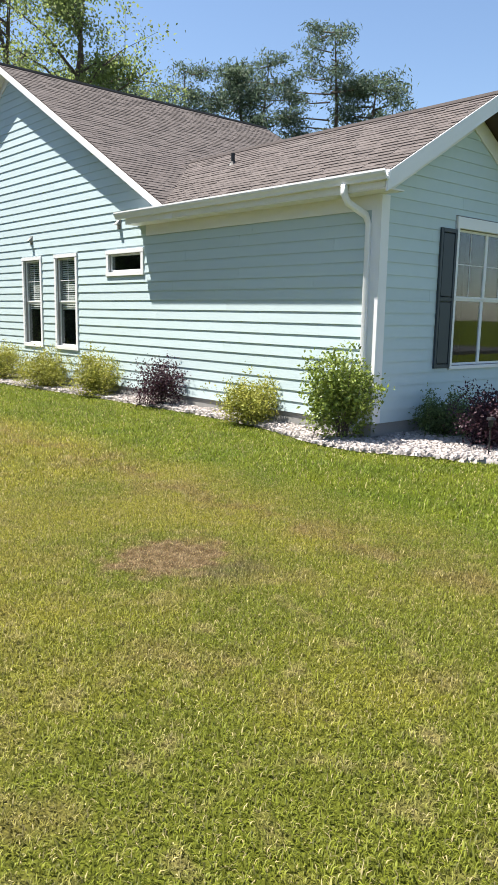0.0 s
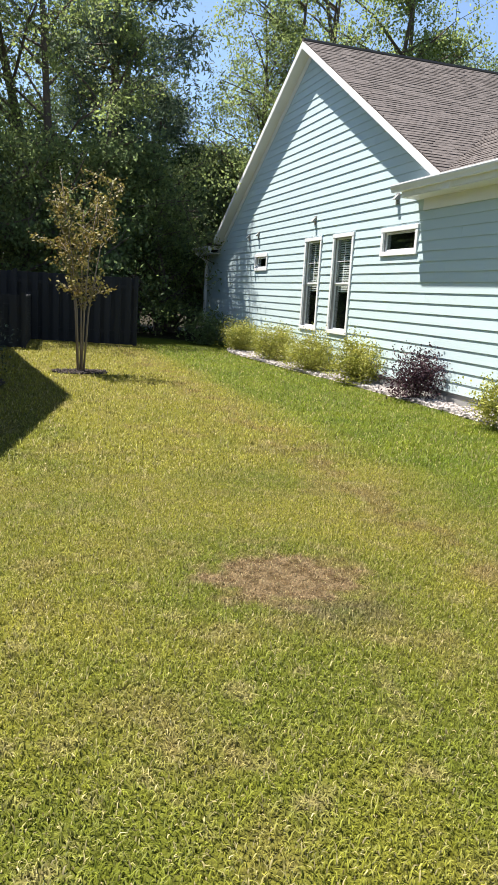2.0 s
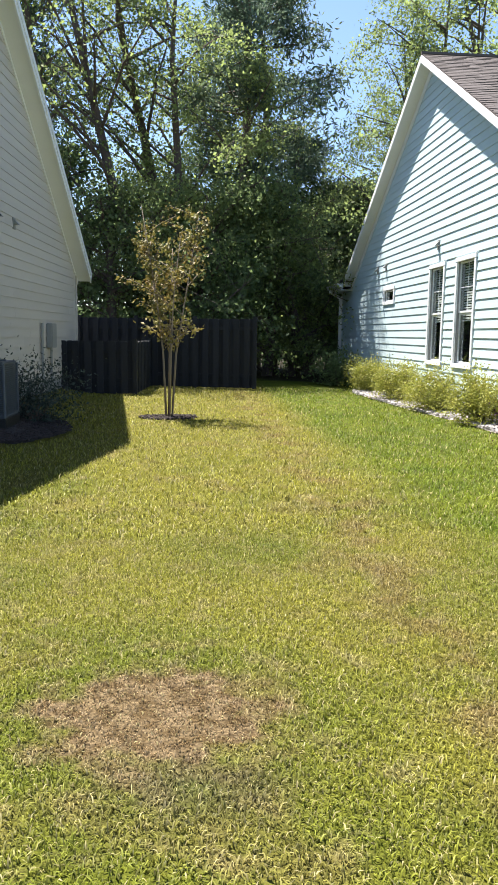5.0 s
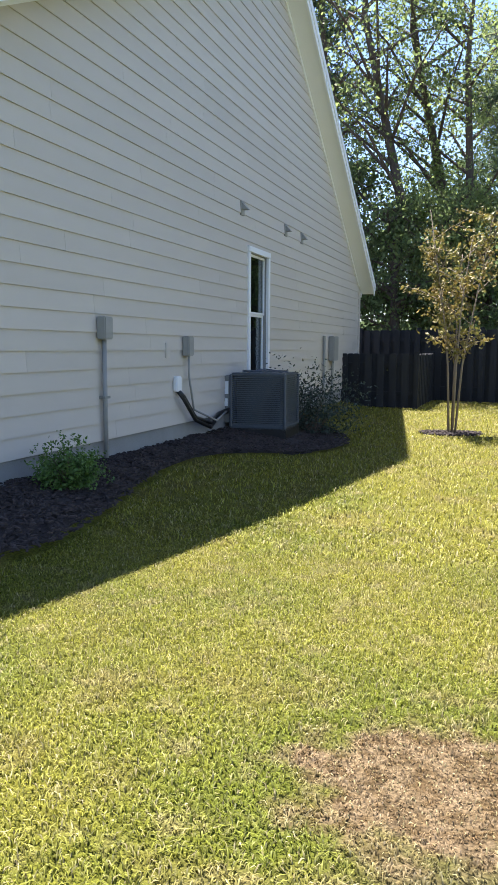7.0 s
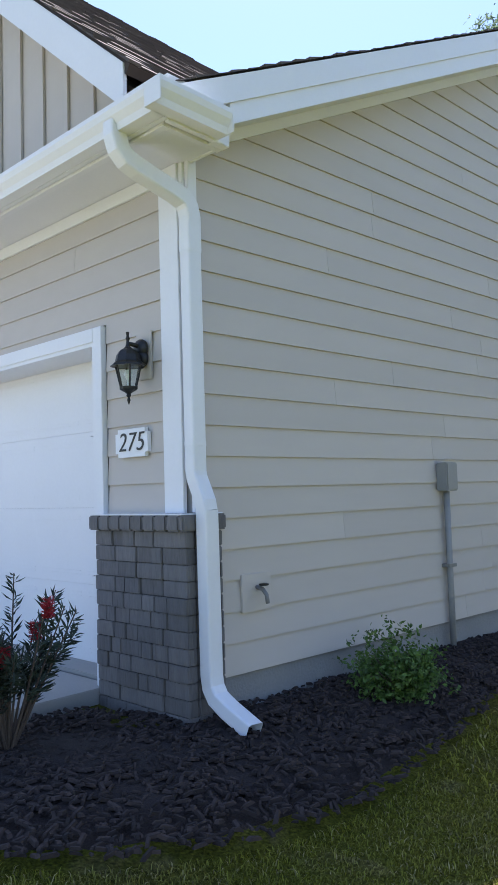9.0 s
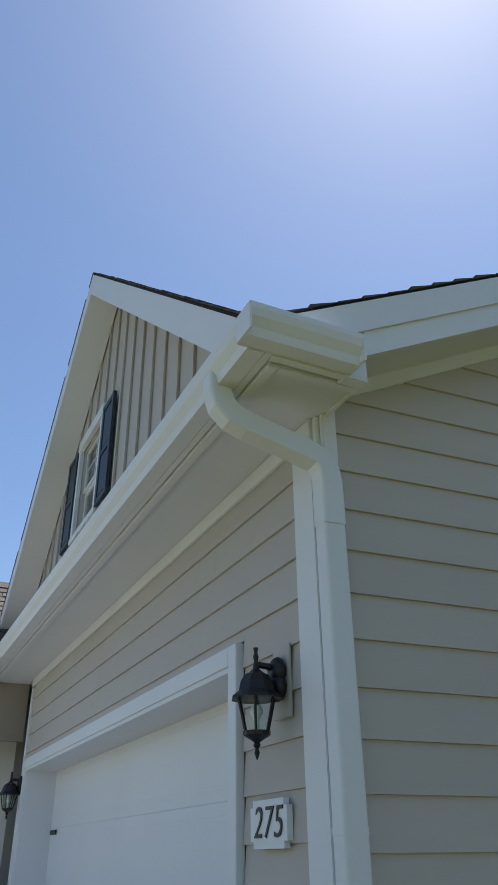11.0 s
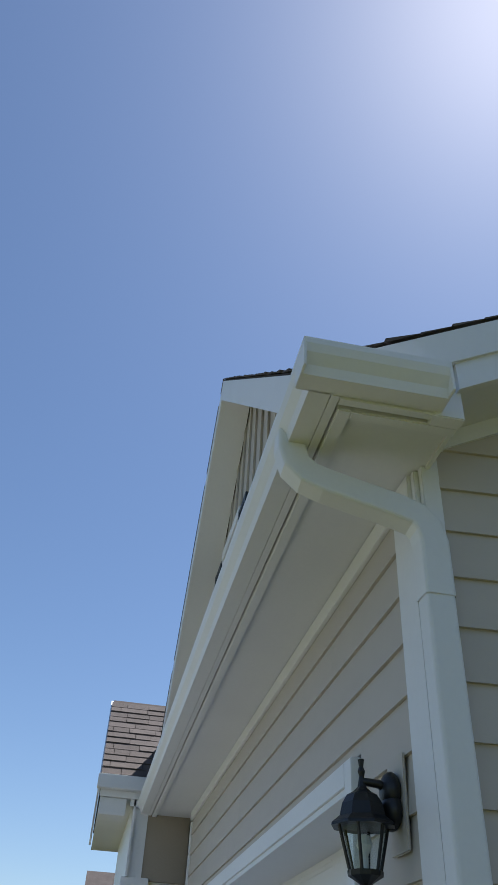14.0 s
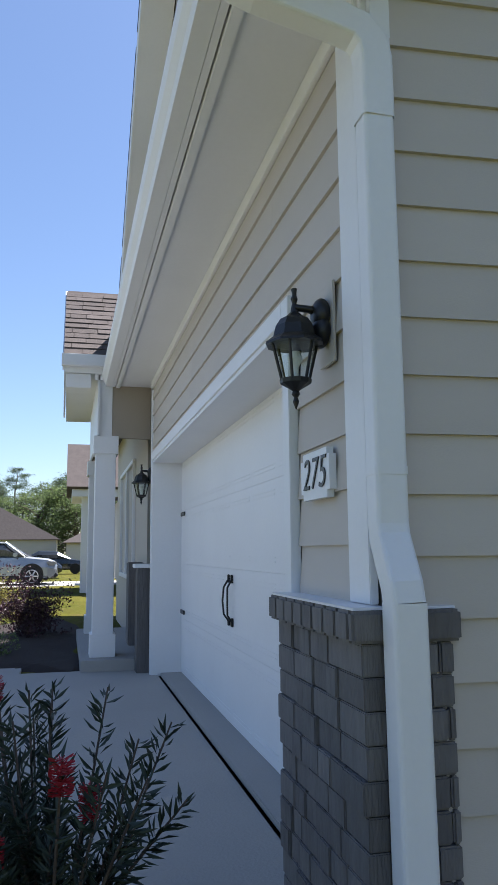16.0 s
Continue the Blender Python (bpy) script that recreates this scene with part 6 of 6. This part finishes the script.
def far_car(x, y, label):
    """A low dark saloon seen side-on behind the estate car."""
    t = tagged(empty("parked_car", (x, y, ground_z(x, y))), label, "car", group="cars across the lawns")
    at = (x, y + 2.2, float(ground_z(x, y)) + 0.02)
    car_shell("body", [(0.0, 0.35, 0.62, 0.7, 0.64), (0.2, 0.25, 0.78, 0.84, 0.74), (1.3, 0.24, 0.92, 0.88, 0.8), (3.4, 0.24, 0.95, 0.88, 0.82), (4.3, 0.26, 0.9, 0.86, 0.76), (4.45, 0.36, 0.75, 0.74, 0.68)], M_CARGLASS, t, at)
    car_shell("greenhouse", [(1.15, 0.88, 0.93, 0.76, 0.74), (1.9, 0.88, 1.36, 0.8, 0.6), (3.0, 0.88, 1.4, 0.8, 0.62), (3.9, 0.88, 0.96, 0.76, 0.7)], M_CARGLASS, t, at)
    for a in (0.85, 3.5):
        for sg in (-1, 1):
            bm = bmesh.new()
            tube(bm, [(at[0] + sg * 0.7, at[1] - a, at[2] + 0.31), (at[0] + sg * 0.9, at[1] - a, at[2] + 0.31)], 0.32, 20)
            part("wheel", bm, M_TYRE, t)


far_car(-38.5, 2.6, "low black car parked beyond the silver one")
far_car(-47.0, 4.2, "dark car parked in front of a far house")
nb = tagged(empty("neighbour_house", (-22, 9, 0.5)), "neighbouring house with a white porch and brown shingle roof", "house")
NZ = ground_z(-19.5, 6.0)
boxes("wall", [((-30, 6.9, NZ), (-19.0, 18, NZ + 3.0))], M_GREY, nb)
boxes("column", [((-19.3, 5.35, NZ), (-19.05, 5.6, NZ + 2.5))], M_WHITE, nb, bevel=0.01)
boxes("beam", [((-22, 5.1, NZ + 2.5), (-18.8, 5.75, NZ + 2.75)), ((-18.95, 5.75, NZ + 2.5), (-18.8, 7.0, NZ + 2.75))], M_WHITE, nb)
bm = bmesh.new()
roof_plane(bm, [(-18.7, 4.95, NZ + 2.75), (-18.7, 9.0, NZ + 2.75), (-20.4, 9.0, NZ + 4.1), (-20.4, 4.95, NZ + 4.1)], 0.08)
roof_plane(bm, [(-22.1, 4.95, NZ + 2.75), (-22.1, 9.0, NZ + 2.75), (-20.4, 9.0, NZ + 4.1), (-20.4, 4.95, NZ + 4.1)], 0.08)
roof_plane(bm, [(-18.6, 6.5, NZ + 3.0), (-18.6, 12.5, NZ + 6.5), (-30.5, 12.5, NZ + 6.5), (-30.5, 6.5, NZ + 3.0)], 0.1)
part("roof", bm, M_SHINGLE, nb)


def far_house(x, y, w, d, h, rz, label):
    t = tagged(empty("far_house", (x, y, 0.3), rz), label, "house", group="houses across the street")
    m = pose(x, y, 0.3, 0, 0, rz)
    boxes("wall", [((-w / 2, -d / 2, 0), (w / 2, d / 2, h))], M_GREY, t, m=m)
    bm = bmesh.new()
    e, r = 0.4, h + d * 0.28
    for sg in (-1, 1):
        slab(bm, [m @ Vector(p) for p in ((-w / 2 - e, sg * (d / 2 + e), h - 0.1), (w / 2 + e, sg * (d / 2 + e), h - 0.1), (w / 2 - 2, 0, r), (-w / 2 + 2, 0, r))], 0.1)
    for sg in (-1, 1):
        slab(bm, [m @ Vector(p) for p in ((sg * (w / 2 + e), -d / 2 - e, h - 0.1), (sg * (w / 2 + e), d / 2 + e, h - 0.1), (sg * (w / 2 - 2), 0.01, r), (sg * (w / 2 - 2), -0.01, r))], 0.1)
    part("roof", bm, M_SHINGLE, t)
    boxes("window", [((-w / 4 - 0.6, -d / 2 - 0.05, 0.9), (-w / 4 + 0.6, -d / 2 + 0.02, 2.2))], M_CARGLASS, t, m=m)
    boxes("window", [((w / 2 - 0.02, -0.7, 0.9), (w / 2 + 0.05, 0.7, 2.2))], M_CARGLASS, t, m=m)


far_house(-82, -3.0, 12, 14, 2.6, 0, "low greige house across the street")
far_house(-74, 9.0, 9, 8, 2.2, 0, "low greige house with a gabled entry")
far_house(-80, -22, 14, 12, 2.6, 0, "low greige house across the street")
for k, x, y, s in ((4, -112, -14, 1.0), (4, -110, -6, 1.05), (1, -108, -2, 0.7), (4, -110, 2, 1.0), (4, -108, 6.5, 1.1), (1, -107, 10, 0.68), (4, -106, 13, 1.0), (0, -114, -10, 0.8), (4, -108, 18, 1.0), (4, -110, -22, 1.1), (0, -106, 4.5, 0.75), (4, -104, -1, 0.8), (4, -104, 9, 0.85), (4, -106, -9, 0.9), (2, -104, 15, 0.7), (4, -107, 24, 1.0), (0, -105, -5, 0.7), (5, -101, -4, 1.5), (5, -101, 1, 1.6), (5, -101, 6, 1.6), (5, -100, 11, 1.5), (5, -101, 16, 1.5), (5, -101, -10, 1.5), (4, -103, 4, 0.95), (4, -102, 12, 0.9)):
    m = pose(x, y, 0.3, 0, 0, rt.uniform(0, 360)) @ Matrix.Diagonal((s * 1.2, s * 1.2, s, 1))
    copy_thing(kinds[k], m).matrix_basis = m
road = tagged(boxes("road", [((-60, -14, -0.2), (40, -7.5, 0.12))], M_ROAD), "asphalt street in front of the houses", "road", kind="structure")
ndrive = tagged(boxes("neighbour_drive", [((-32.0, -7.5, 0.0), (-26.8, 8.0, SZ + 0.015))], M_CONC), "pale concrete driveway next door", "driveway", kind="structure")
mulch2, loop2 = bed("mulch_bed", [(-7.2, 4.5), (-7.2, 5.2), (-11.5, 5.4), (-13, 4.6), (-11, 3.0), (-7.5, 2.9)], M_MULCH, "dark mulch bed in front of the porch", "mulch bed")
shrub("purple_shrub", -10.3, 4.5, 1.0, 0.95, M_LEAF_P, "dark reddish shrub beside the porch", 6000, 0.042, 61, 14, 0.5)
shrub("purple_shrub", -12.4, 3.7, 0.9, 0.85, M_LEAF_O, "bronze-leaved shrub beside the front walk", 4500, 0.042, 62, 14, 0.5)
shrub("low_shrub", -8.4, 4.1, 0.6, 0.3, M_LEAF_D, "low shrub at the edge of the front walk", 700, 0.04, 63, 10, 0.4)
lamp = tagged(empty("path_light", (8.55, 4.75, 0)), "small dark metal path light in the gravel", "path light")
bm = bmesh.new()
tube(bm, [(8.55, 4.75, 0), (8.55, 4.75, 0.42)], 0.01, 8)
part("stake", bm, M_BLACK, lamp)
bm = bmesh.new()
lathe(bm, [(0.03, 0.36), (0.032, 0.44), (0.06, 0.45), (0.05, 0.475), (0.01, 0.49)], (8.55, 4.75, 0), 16)
part("shade", bm, M_BLACK, lamp)
